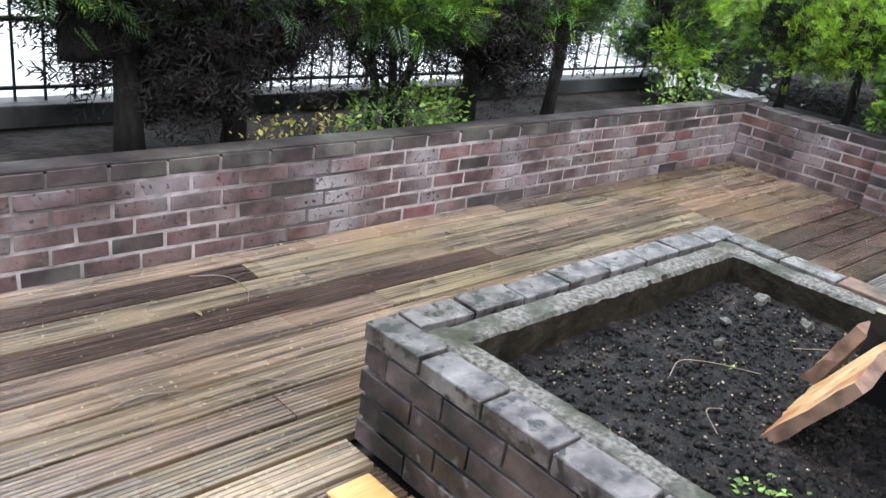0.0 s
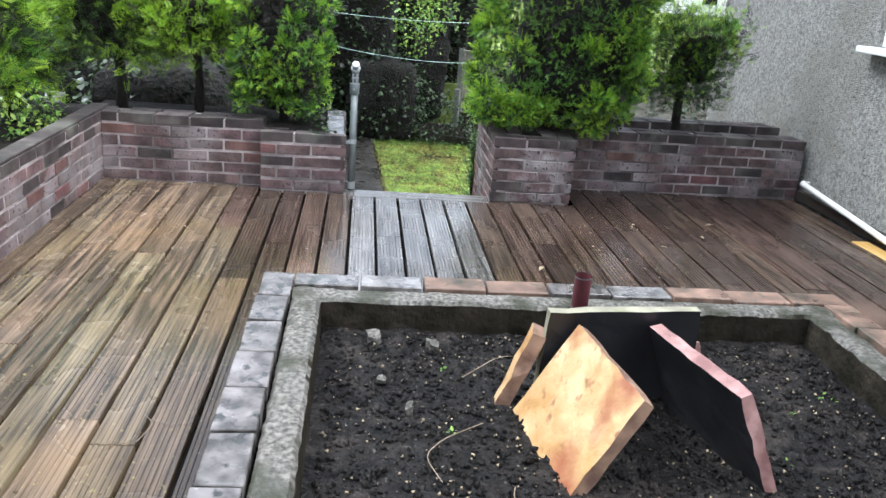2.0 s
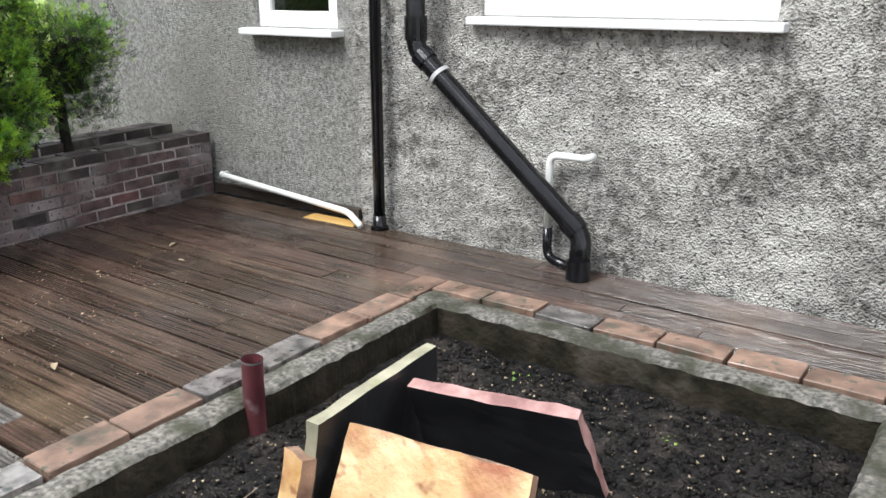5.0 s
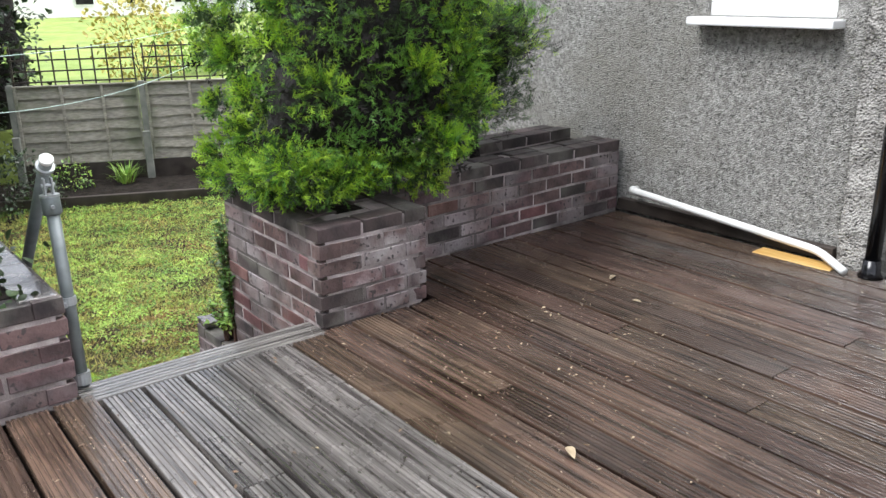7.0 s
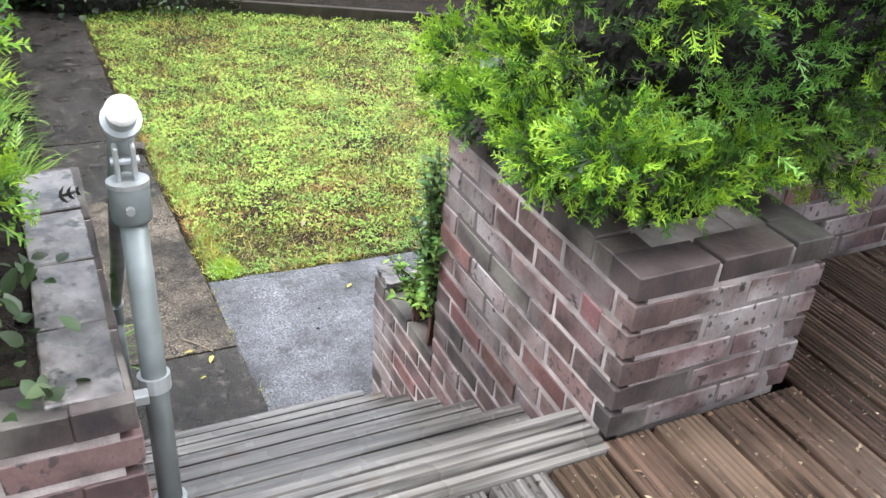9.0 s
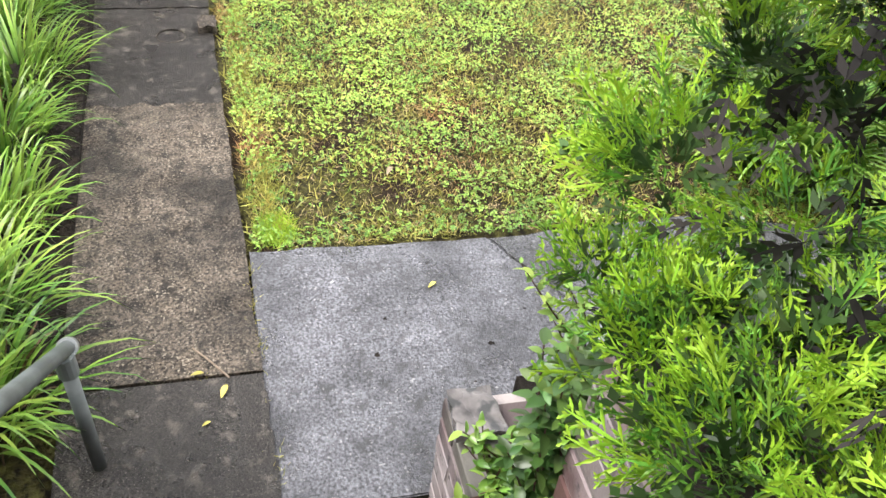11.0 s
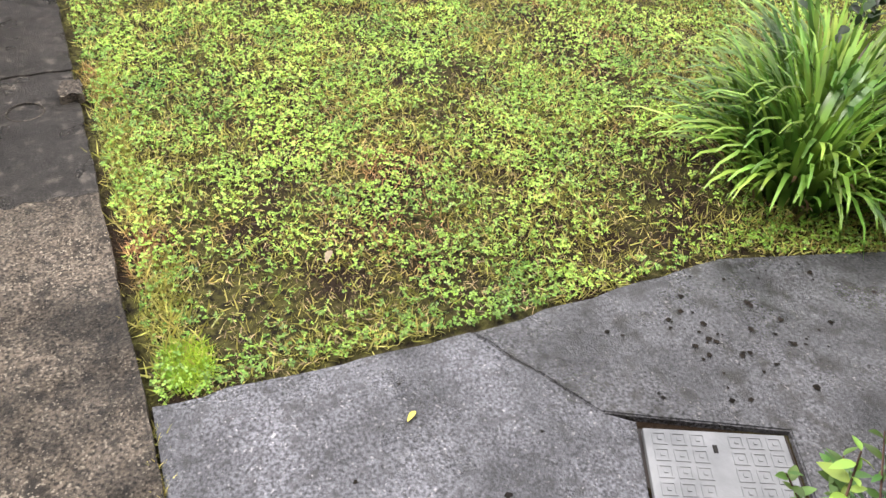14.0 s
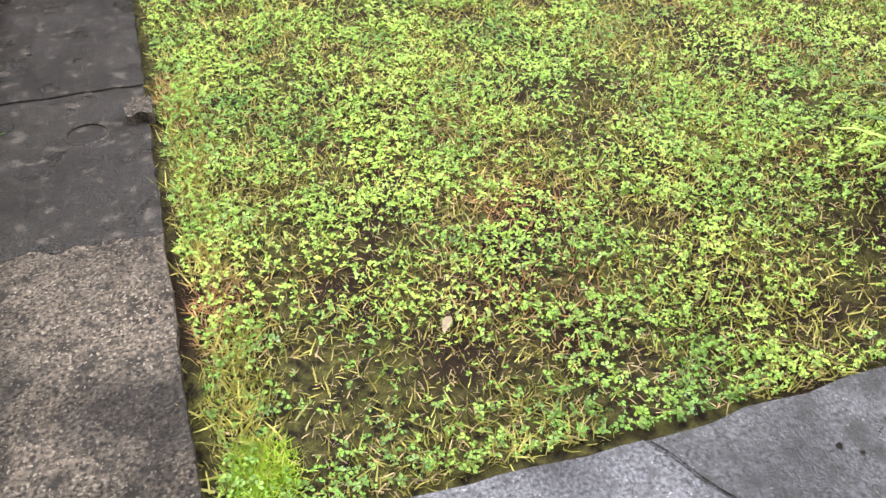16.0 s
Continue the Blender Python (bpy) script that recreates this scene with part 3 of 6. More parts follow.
def brick_wall(name, label, p0, p1, z0, courses, thick=0.21, alt0=0, alt1=0, dark_top=True, course=0.0752, dark=False, bloom=False):
    """A wall of bricks in stretcher bond. Its face runs from p0 to p1 with the body to the left of that way;
    alt0, alt1: the end bricks of even (1) or odd (2) courses stop short for the return wall."""
    a, b = Vector((*p0, 0)), Vector((*p1, 0))
    d = (b - a).normalized()
    n = Vector((-d.y, d.x, 0))
    length = (b - a).length
    turn = Matrix((d, n, Vector((0, 0, 1)))).transposed().to_4x4()
    height = courses * course
    base = Matrix.Translation((a.x, a.y, z0)) @ turn
    top_drop = 0.018 + R.uniform(0.0, 0.006)
    core = part(name, box_bm((0.035 if alt0 else 0.004, 0.0045, -0.02), (length - (0.035 if alt1 else 0.004), thick, height - top_drop), base, 0.0), MORTAR)
    tagged(core, label, "wall", kind="structure")
    for i in range(courses):
        s0 = 0.104 if alt0 and i % 2 == alt0 - 1 else 0.0
        s1 = length - (0.104 if alt1 and i % 2 == alt1 - 1 else 0.0)
        edges = [s0]
        s = s0 + (0.225 if alt0 or i % 2 == 0 else 0.1125)
        while s < s1 - 0.06:
            edges.append(s)
            s += 0.225 + R.uniform(-0.005, 0.005)
        edges.append(s1)
        for u, w in zip(edges, edges[1:]):
            ln = w - u - (0.013 if w < s1 - 1e-6 else 0.0)
            top = i == courses - 1
            meshes = BRICKS_DARK if dark or (top and dark_top) or R.random() < 0.10 else (BRICKS_RED if R.random() < 0.08 else BRICKS_BLOOM if bloom else BRICKS)
            m = base @ Matrix.Translation((u + ln / 2, 0.0525 + R.uniform(-0.0015, 0.0015), (i + 0.5) * course - 0.003 + R.uniform(-0.001, 0.001)))
            if top and thick > 0.19 and (not alt0 or 0.12 < u) and (not alt1 or w < length - 0.12):
                piece("brick", BRICKS_DARK[R.randrange(len(BRICKS_DARK))], core, m @ Matrix.Translation((R.uniform(-0.05, 0.05), 0.112, 0)) @ Matrix.Diagonal((ln / 0.215 * 0.94, 1, 1, 1)))
            piece("brick", meshes[R.randrange(len(meshes))], core, m @ Matrix.Rotation(R.uniform(-0.01, 0.01), 4, "Z") @ Matrix.Diagonal((ln / 0.215, 1, 1, 1)))
    return core


# ---- house ----
def house_wall(name, label, x0, x1, y, z0, z1, holes, material, step, rough):
    """A rendered wall with an uneven face towards +y and rectangular openings that go through it."""
    bm = bmesh.new()
    cuts_x = sorted({x0, x1} | {h[0] for h in holes} | {h[1] for h in holes})
    cuts_z = sorted({z0, z1} | {h[2] for h in holes} | {h[3] for h in holes})

    def fill(cuts):
        out = []
        for a, b in zip(cuts, cuts[1:]):
            n = max(1, round((b - a) / step))
            out += [a + (b - a) * i / n for i in range(n)]
        return out + [cuts[-1]]

    xs, zs = fill(cuts_x), fill(cuts_z)
    grid = []
    for x in xs:
        row = []
        for z in zs:
            h = noise.fractal((x * 9, 3.1, z * 9), 0.8, 2.1, 4) * rough + noise.noise((x * 1.1, 7.0, z * 1.1)) * rough * 1.2
            row.append(bm.verts.new((x, y + h, z)))
        grid.append(row)
    inside = lambda x, z: any(h[0] < x < h[1] and h[2] < z < h[3] for h in holes)
    for i in range(len(xs) - 1):
        for k in range(len(zs) - 1):
            if not inside((xs[i] + xs[i + 1]) / 2, (zs[k] + zs[k + 1]) / 2):
                bm.faces.new((grid[i + 1][k], grid[i][k], grid[i][k + 1], grid[i + 1][k + 1]))
    rim = [e for e in bm.edges if e.is_boundary]
    ext = bmesh.ops.extrude_edge_only(bm, edges=rim)
    for g in ext["geom"]:
        if isinstance(g, bmesh.types.BMVert):
            g.co.y = y - 0.28
    bmesh.ops.recalc_face_normals(bm, faces=bm.faces)
    return tagged(part(name, bm, material, smooth=True), label, "wall", kind="structure")


WIN_B = (-3.40, -1.84, 1.30, 2.40)
WIN_A = (-0.76, -0.02, 1.20, 2.30)
house_wall("wall_house_rough", "rough weathered grey pebbledash house wall with pale worn patches", -11.5, -0.93, -2.47, -0.3, 3.4, [WIN_B], RENDER_OLD, 0.025, 0.019)
house_wall("wall_house_fine", "fine grey roughcast house wall above the deck", -0.93, 2.54, -2.50, -1.7, 3.4, [WIN_A], RENDER_NEW, 0.05, 0.004)
tagged(part("wall_house_end", box_bm((2.30, -9.0, -1.7), (2.53, -2.79, 3.4)), RENDER_NEW), "grey rendered gable end of the house", "wall", kind="structure")
tagged(part("house_room", box_bm((-11.5, -6.6, -0.2), (2.3, -6.4, 3.4)), ROOM), "dim inner wall of the room behind the windows", "wall", kind="structure")
tagged(part("house_floor", box_bm((-11.5, -6.6, 0.3), (2.3, -2.79, 0.4)), ROOM), "dim floor inside the house", "floor", kind="structure")
tagged(part("house_ceiling", box_bm((-11.6, -9.0, 3.4), (2.7, -2.3, 3.52)), WHITE_RENDER), "ceiling and eaves slab of the house", "ceiling", kind="structure")


def window(name, hole, panes, label, y, sill_out):
    x0, x1, z0, z1 = hole
    w = thing(name, label, "window", kind="structure")
    f = 0.075
    bm = bmesh.new()
    box(bm, (x0, y - 0.10, z0), (x1, y - 0.03, z0 + f), None, 0.006)
    box(bm, (x0, y - 0.10, z1 - f), (x1, y - 0.03, z1), None, 0.006)
    box(bm, (x0, y - 0.10, z0 + f), (x0 + f, y - 0.03, z1 - f), None, 0.006)
    box(bm, (x1 - f, y - 0.10, z0 + f), (x1, y - 0.03, z1 - f), None, 0.006)
    part("window_frame", bm, WHITE, w)
    xs = [x0 + f + (x1 - x0 - 2 * f) * i / panes for i in range(panes + 1)]
    for x in xs[1:-1]:
        part("mullion", box_bm((x - 0.05, y - 0.10, z0 + f), (x + 0.05, y - 0.028, z1 - f), None, 0.006), WHITE, w)
    for i in range(panes):
        a = xs[i] + (0.05 if i else 0)
        b = xs[i + 1] - (0.05 if i < panes - 1 else 0)
        bm = bmesh.new()
        g = 0.03
        box(bm, (a, y - 0.085, z0 + f), (b, y - 0.035, z0 + f + g), None, 0.004)
        box(bm, (a, y - 0.085, z1 - f - g), (b, y - 0.035, z1 - f), None, 0.004)
        box(bm, (a, y - 0.085, z0 + f + g), (a + g, y - 0.035, z1 - f - g), None, 0.004)
        box(bm, (b - g, y - 0.085, z0 + f + g), (b, y - 0.035, z1 - f - g), None, 0.004)
        part("casement", bm, WHITE, w)
        pane = part("pane", box_bm((a + g, y - 0.066, z0 + f + g), (b - g, y - 0.060, z1 - f - g)), GLASS, w)
        pane.visible_shadow = False
    bm = bmesh.new()
    box(bm, (x0 - 0.05, y - 0.05, z0 - 0.045), (x1 + 0.05, y + sill_out, z0 - 0.002), None, 0.008)
    part("window_sill", bm, WHITE, w, "white plastic sill board")
    return w


window("window_wide", WIN_B, 2, "wide white plastic double window with dark glass", -2.47, 0.08)
window("window_small", WIN_A, 1, "small white plastic window with dark glass", -2.50, 0.12)
blind = thing("window_blind", "pale grey blind hanging inside the wide window", "blind")
part("blind_fabric", box_bm((-3.36, -2.69, 1.32), (-3.02, -2.675, 2.38)), CURTAIN, blind)
part("blind_fabric", box_bm((-2.06, -2.69, 1.32), (-1.88, -2.675, 2.38)), CURTAIN, blind)


# ---- pipes on the house ----
def bend(pts, n=5):
    """Rounds the corners of a line."""
    pts = [Vector(p) for p in pts]
    out = [pts[0]]
    for a, b, c in zip(pts, pts[1:], pts[2:]):
        r = min(0.06, (b - a).length * 0.4, (c - b).length * 0.4)
        p, q = b + (a - b).normalized() * r, b + (c - b).normalized() * r
        for i in range(n + 1):
            t = i / n
            out.append(p * (1 - t) ** 2 + b * 2 * t * (1 - t) + q * t * t)
    return out + [pts[-1]]


soil_pipe = thing("soil_pipe", "thick black plastic waste pipe slanting down the rough wall", "pipe")
SP = [(-1.50, -2.33, 3.35), (-1.50, -2.33, 1.12), (-2.585, -2.30, 0.22), (-2.60, -2.24, 0.0)]
part("pipe", tube_bm(bend(SP), 0.055, 18), BLACK_PIPE, soil_pipe, smooth=True)
for p, q in (((-1.50, -2.33, 1.30), (-1.50, -2.33, 1.17)), ((-1.53, -2.33, 1.095), (-1.585, -2.33, 1.05)), ((-2.50, -2.305, 0.29), (-2.565, -2.302, 0.235)), ((-2.597, -2.25, 0.10), (-2.60, -2.24, 0.002))):
    part("collar", tube_bm([p, q], 0.064, 18), BLACK_PIPE, soil_pipe, smooth=False)
part("pipe_clip", tube_bm([(-1.655, -2.33, 0.99), (-1.672, -2.33, 0.975)], 0.068, 18), GREY_CLIP, soil_pipe, "pale grey plastic clip")
down = thing("rainwater_pipe", "slim black rainwater downpipe standing on the deck", "pipe")
part("pipe", tube_bm([(-1.17, -2.40, 3.35), (-1.15, -2.38, 0.04)], 0.036, 14), BLACK_PIPE, down, smooth=True)
part("shoe", tube_bm([(-1.15, -2.38, 0.09), (-1.15, -2.38, 0.03), (-1.15, -2.38, 0.004)], [0.041, 0.043, 0.060], 14), BLACK_PIPE, down, "black plastic pipe shoe", smooth=True)
waste = thing("white_waste_pipe", "thin white waste pipe with a black foot on the wall", "pipe")
part("pipe", tube_bm(bend([(-2.56, -2.455, 0.605), (-2.54, -2.40, 0.60), (-2.33, -2.40, 0.60), (-2.33, -2.40, 0.17)]), 0.021, 12), WHITE_PIPE, waste, smooth=True)
part("foot", tube_bm(bend([(-2.33, -2.40, 0.20), (-2.33, -2.40, 0.03), (-2.50, -2.33, 0.022)]), 0.026, 12), BLACK_PIPE, waste, "black rubber pipe foot", smooth=True)
low = thing("white_overflow_pipe", "white plastic pipe sloping along the wall to the deck", "pipe")
part("pipe", tube_bm(bend([(0.36, -2.455, 0.156), (0.34, -2.41, 0.152), (-0.87, -2.40, 0.062), (-1.06, -2.30, 0.022)]), 0.021, 12), WHITE_PIPE, low, smooth=True)
part("end_cap", tube_bm([(0.33, -2.412, 0.152), (0.365, -2.414, 0.155)], 0.026, 12), WHITE_PIPE, low, smooth=True)
tagged(part("skirting_board", box_bm((-0.92, -2.495, 0.004), (0.50, -2.445, 0.075), None, 0.004), DARK_TIMBER), "dark wet timber strip along the wall foot", "board", kind="structure")

# ---- garden walls ----
brick_wall("wall_north", "long low plum brick wall with pale mortar joints", (-9.2, 2.575), (0.33, 2.575), 0.0, 6, thick=0.115)
brick_wall("wall_east", "low plum brick wall beside the gate opening", (0.113, 2.575), (0.113, 1.545), 0.0, 6)
brick_wall("pier_north", "brick pier at the head of the steps", (0.02, 1.545), (0.02, 0.987), 0.0, 5, course=0.080, alt1=1, thick=0.21)
brick_wall("pier_south", "brick pier under the overhanging conifer", (0.0, 0.0), (0.012, -0.558), 0.0, 6, alt0=1, alt1=1, thick=0.2, bloom=True)
brick_wall("pier_south_return", "hidden return side of the brick pier", (0.012, -0.558), (0.46, -0.575), 0.0, 6, alt0=2, thick=0.2)
brick_wall("wall_south", "low plum brick wall with raked joints", (0.46, -0.575), (0.52, -2.46), 0.0, 6)
brick_wall("wall_behind", "dark sooty brick wall behind the low wall", (0.80, -0.9), (0.92, -2.44), -0.045, 7, dark=True)
brick_wall("stair_wall_south", "tall brick wall beside the steps", (0.96, -0.008), (0.0, 0.0), -1.354, 24, alt1=2, thick=0.2)
brick_wall("stair_wall_low", "stub of low brick wall at the foot of the steps", (1.51, -0.003), (0.96, -0.008), -1.354, 12, thick=0.21)
brick_wall("stair_wall_north", "brick wall with capping beside the handrail", (0.02, 0.987), (0.97, 1.012), -1.28, 21, alt0=2, course=0.080, thick=0.12)
cap_wall = thing("wall_capping", "worn grey capping bricks on the stair wall", "capping", kind="structure")
CAPS = [brick_mesh("cap_brick", s + 30, CAP_STONE, (0.215, 0.122, 0.05)) for s in range(4)]
for i in range(4):
    piece("cap_brick", CAPS[i], cap_wall, pose(0.15 + 0.228 * i, 1.068 + 0.006 * i, 0.37, R.uniform(-2, 2), R.uniform(-2, 2), 1.5 + R.uniform(-2, 2)))
tagged(part("wall_top", box_bm((-9.2, 2.58, 0.440), (0.33, 2.688, 0.456), None, 0.005), BRICK_DARK), "worn grey cement topping of the long wall", "capping", kind="structure")

# planting beds behind the walls
tagged(part("bed_north", box_bm((-9.2, 2.692, -1.6), (0.9, 3.48, 0.34)), BED_SOIL), "dark planting bed behind the long wall", "bed", kind="structure")
tagged(part("bed_east", box_bm((0.325, 1.14, -1.6), (0.96, 2.785, 0.37)), BED_SOIL), "dark planting bed behind the wall", "bed", kind="structure")
tagged(part("bed_south", box_bm((0.67, -2.44, -1.6), (0.95, -0.21, 0.40)), BED_SOIL), "dark planting bed under the conifer hedge", "bed", kind="structure")
tagged(part("bed_pier", box_bm((0.104, -0.455, -1.6), (0.68, -0.19, 0.424)), BED_SOIL), "dark soil inside the pier planter", "bed", kind="structure")
tagged(part("bed_gate", box_bm((0.128, 1.11, -1.6), (0.33, 1.54, 0.388)), BED_SOIL), "dark soil behind the gate pier", "bed", kind="structure")
tagged(part("bed_low", box_bm((0.97, -0.6, -1.6), (1.56, -0.208, -0.475)), BED_SOIL), "low soil bed at the foot of the steps", "bed", kind="structure")
tagged(part("wall_street", box_bm((-9.5, 3.48, -1.6), (0.45, 3.64, 0.44), None, 0.01), OLD_WALL), "old grey cement retaining wall along the street", "wall", kind="structure")

# street railing
railing = thing("street_railing", "black iron railing with thin bars on the cement wall", "railing", at=(0, 0, 0))
part("top_rail", tube_bm([(-9.4, 3.56, 0.80), (0.4, 3.56, 0.80)], 0.013, 8), RAIL, railing)
part("bottom_rail", tube_bm([(-9.4, 3.56, 0.50), (0.4, 3.56, 0.50)], 0.010, 8), RAIL, railing)
bar_bm = tube_bm([(0, 0, 0.435), (0, 0, 0.89), (0, 0, 0.93)], [0.007, 0.007, 0.002], 6)
bar_me = bpy.data.meshes.new("bar")
bar_bm.to_mesh(bar_me)
bar_bm.free()
bar_me.materials.append(RAIL)
for i in range(75):
    piece("bar", bar_me, railing, pose(-9.3 + 0.13 * i, 3.56, 0))

# ---- deck ----
def board_mesh(name, width, grooves, material, seed, depth=0.0032):
    """A metre of decking board along x, ridged on top; it is stretched to its length."""
    r = random.Random(seed)
    pts = []
    h, d = 0.0, depth
    if grooves:
        n = grooves
        pitch = width / n
        g0, g1 = min(pitch * 0.10, 0.0015), min(pitch * 0.22, 0.004)
        for i in range(n):
            a = -width / 2 + i * pitch
            pts += [(a + g0, h - d), (a + g1, h), (a + pitch - g1, h), (a + pitch - g0, h - d)]
    else:
        pts = [(-width / 2 + 0.001, h - 0.004), (-width / 2 + 0.006, h), (width / 2 - 0.006, h), (width / 2 - 0.001, h - 0.004)]
    pts = [(-width / 2, -0.028)] + pts + [(width / 2, -0.028)]
    bm = bmesh.new()
    ends = [[bm.verts.new((x, y, z)) for y, z in pts] for x in (0.0, 1.0)]
    for i in range(len(pts) - 1):
        bm.faces.new((ends[0][i], ends[1][i], ends[1][i + 1], ends[0][i + 1]))
    bm.faces.new(ends[0])
    bm.faces.new(ends[1][::-1])
    bmesh.ops.recalc_face_normals(bm, faces=bm.faces)
    me = bpy.data.meshes.new(name)
    bm.to_mesh(me)
    bm.free()
    me.materials.append(material)
    return me


W = 0.1400
BOARDS = {k: [board_mesh("deck_board", W, g, m, 1, d) for g in (8, 8, 7, 8)] for k, m, d in (("brown", DECK, 0.0042), ("grey", DECK_GREY, 0.006), ("ochre", DECK_OCHRE, 0.0032))}
BOARDS["tread"] = [board_mesh("tread_board", W, 3, TREAD, 4, 0.009)]
BOARDS["nosing"] = [board_mesh("tread_board", W, 6, TREAD, 5, 0.007)]
deck = thing("deck", "wet weathered brown timber decking of grooved boards", "decking", kind="structure")
PX0, PX1, PY0, PY1 = -4.428, -2.565, -0.975, 1.22
rd = random.Random(11)
row_y = 2.539
row = 0
while row_y > -2.46:
    spans = [(-9.2, 0.11 if row_y > 1.56 else (0.016 if row_y > 0.985 else -0.035 if row_y > -0.03 else (0.0 if row_y > -0.56 else 0.47)))]
    if PY0 - 0.02 < row_y < PY1 + 0.02:
        spans = [(-9.2, PX0 - 0.012), (PX1 + 0.012, spans[0][1])]
    for a, b in spans:
        cuts = [a]
        x = a + rd.uniform(0.6, 2.6)
        while x < b - 0.7:
            cuts.append(x)
            x += rd.uniform(1.5, 3.0)
        cuts.append(b)
        for u, v in zip(cuts, cuts[1:]):
            mid = (u + v) / 2
            if row_y > 1.75:
                kind = "ochre" if rd.random() < 0.8 else "brown"
            elif 0.15 < row_y < 1.0 and mid > -2.6:
                # Mostly grey by the gate, with the sky's sheen partly in their colour.
                kind = rd.choice(("grey", "grey", "brown", "grey"))
            elif row_y > 1.2 and mid < -1.6:
                kind = rd.choice(("ochre", "ochre", "grey", "ochre", "brown"))
            else:
                kind = "brown" if mid > -4.4 else rd.choice(("brown", "ochre", "brown"))
            me = rd.choice(BOARDS[kind])
            piece("deck_board", me, deck, pose(u, row_y + rd.uniform(-0.001, 0.001), rd.uniform(-0.003, 0.002)) @ Matrix.Diagonal((v - u - 0.004, 1, 1, 1)))
    row_y -= 0.1525
    row += 1
piece("deck_board", board_mesh("deck_board", 0.10, 0, NEW_WOOD, 2), deck, pose(-4.545, -0.64, 0.008, 0, 0, 90.5) @ Matrix.Diagonal((1.70, 1.5, 1, 1)))
piece("deck_board", board_mesh("deck_board", 0.12, 0, NEW_WOOD, 2), deck, pose(-0.98, -2.37, 0.005, 0, 0, 2) @ Matrix.Diagonal((0.42, 1, 1, 1)))

# ---- steps down to the garden ----
steps = thing("garden_steps", "wet grey grooved timber steps down to the garden", "steps", kind="structure")
for k in range(7):
    xe, z = 0.125 + 0.247 * k, -0.187 * k
    n = 1 if k == 0 else 2
    for j in range(n):
        me = rd.choice(BOARDS["nosing" if k == 0 else "tread"])
        wide = 0.155 / W if k == 0 else 0.128 / W
        piece("tread_board", me, steps, pose(xe - 0.078 if k == 0 else xe - 0.066 - 0.132 * j, 0.006, z, 0, 0, 90) @ Matrix.Diagonal((0.976, wide, 1, 1)))
    part("riser", box_bm((xe - 0.045, 0.006, z - 0.187), (xe - 0.022, 0.98, z - 0.03)), DARK_TIMBER, steps)

# ---- handrail ----
rail = thing("handrail", "grey galvanised tube handrail with clamps down the steps", "handrail")
T0, T1 = Vector((0.195, 0.945, 0.80)), Vector((2.05, 0.95, -0.74))
part("upright", tube_bm([(0.112, 0.95, 0.0), (0.165, 0.948, 0.705)], 0.0225, 16), GALV, rail, smooth=True)
part("upright", tube_bm([(2.02, 0.955, -1.33), (2.0, 0.955, -0.76)], 0.0225, 16), GALV, rail, smooth=True)
along = (T1 - T0).normalized()
part("rail_tube", tube_bm([T0 - along * 0.06, T1 + along * 0.04], 0.0225, 16), GALV, rail, smooth=True)
for z, r, h in ((0.315, 0.029, 0.03), (0.012, 0.031, 0.045)):
    c = Vector((0.112 + 0.053 * z / 0.705, 0.95, z))
    part("clamp", tube_bm([c, c + Vector((0.003, 0, h))], r, 16), GALV_LIGHT, rail, "bright galvanised clamp")
c = Vector((0.163, 0.948, 0.645))
part("socket", tube_bm([c, c + Vector((0.0005, 0, 0.006)), c + Vector((0.005, 0, 0.062)), c + Vector((0.0055, 0, 0.068))], [0.030, 0.0325, 0.0325, 0.030], 18), GALV, rail, "grey socket on the upright", smooth=True)
part("socket_rim", tube_bm([c + Vector((0.005, 0, 0.063)), c + Vector((0.0055, 0, 0.071))], 0.0335, 18), GALV_LIGHT, rail, "bright worn rim")
part("set_screw", tube_bm([c + Vector((-0.030, 0.004, 0.034)), c + Vector((-0.040, 0.004, 0.034))], 0.007, 8), GALV_LIGHT, rail, "pale set screw")
for dy in (-0.013, 0.013):
    part("swivel_lug", box_bm((0.158, 0.948 + dy - 0.004, 0.712), (0.184, 0.948 + dy + 0.004, 0.775), None, 0.003), GALV_LIGHT, rail, "galvanised swivel lug")
part("swivel_pin", tube_bm([(0.171, 0.926, 0.748), (0.171, 0.970, 0.748)], 0.007, 10), GALV_LIGHT, rail, "galvanised swivel pin")
part("clamp_bracket", box_bm((0.085, 0.965, 0.32), (0.11, 1.0, 0.34), None, 0.003), GALV_LIGHT, rail, "galvanised wall bracket")
part("end_cap", tube_bm([T0 - along * 0.060, T0 - along * 0.068, T0 - along * 0.073], [0.0245, 0.0245, 0.021], 18), WHITE_PIPE, rail, "white cap on the tube end")
part("swivel_ring", tube_bm([T0 - along * 0.026, T0 - along * 0.010], 0.0315, 18), GALV_LIGHT, rail, "galvanised swivel ring")
part("swivel_ring", tube_bm([T1 - along * 0.02, T1], 0.030, 16), GALV_LIGHT, rail, "galvanised swivel ring")
part("swivel_eye", tube_bm([(2.003, 0.955, -0.80), (2.0, 0.955, -0.72)], 0.030, 14), GALV, rail)

# ---- raised planter ----
planter = thing("raised_planter", "raised brick planter bed with mossy inner edging", "planter", kind="structure")


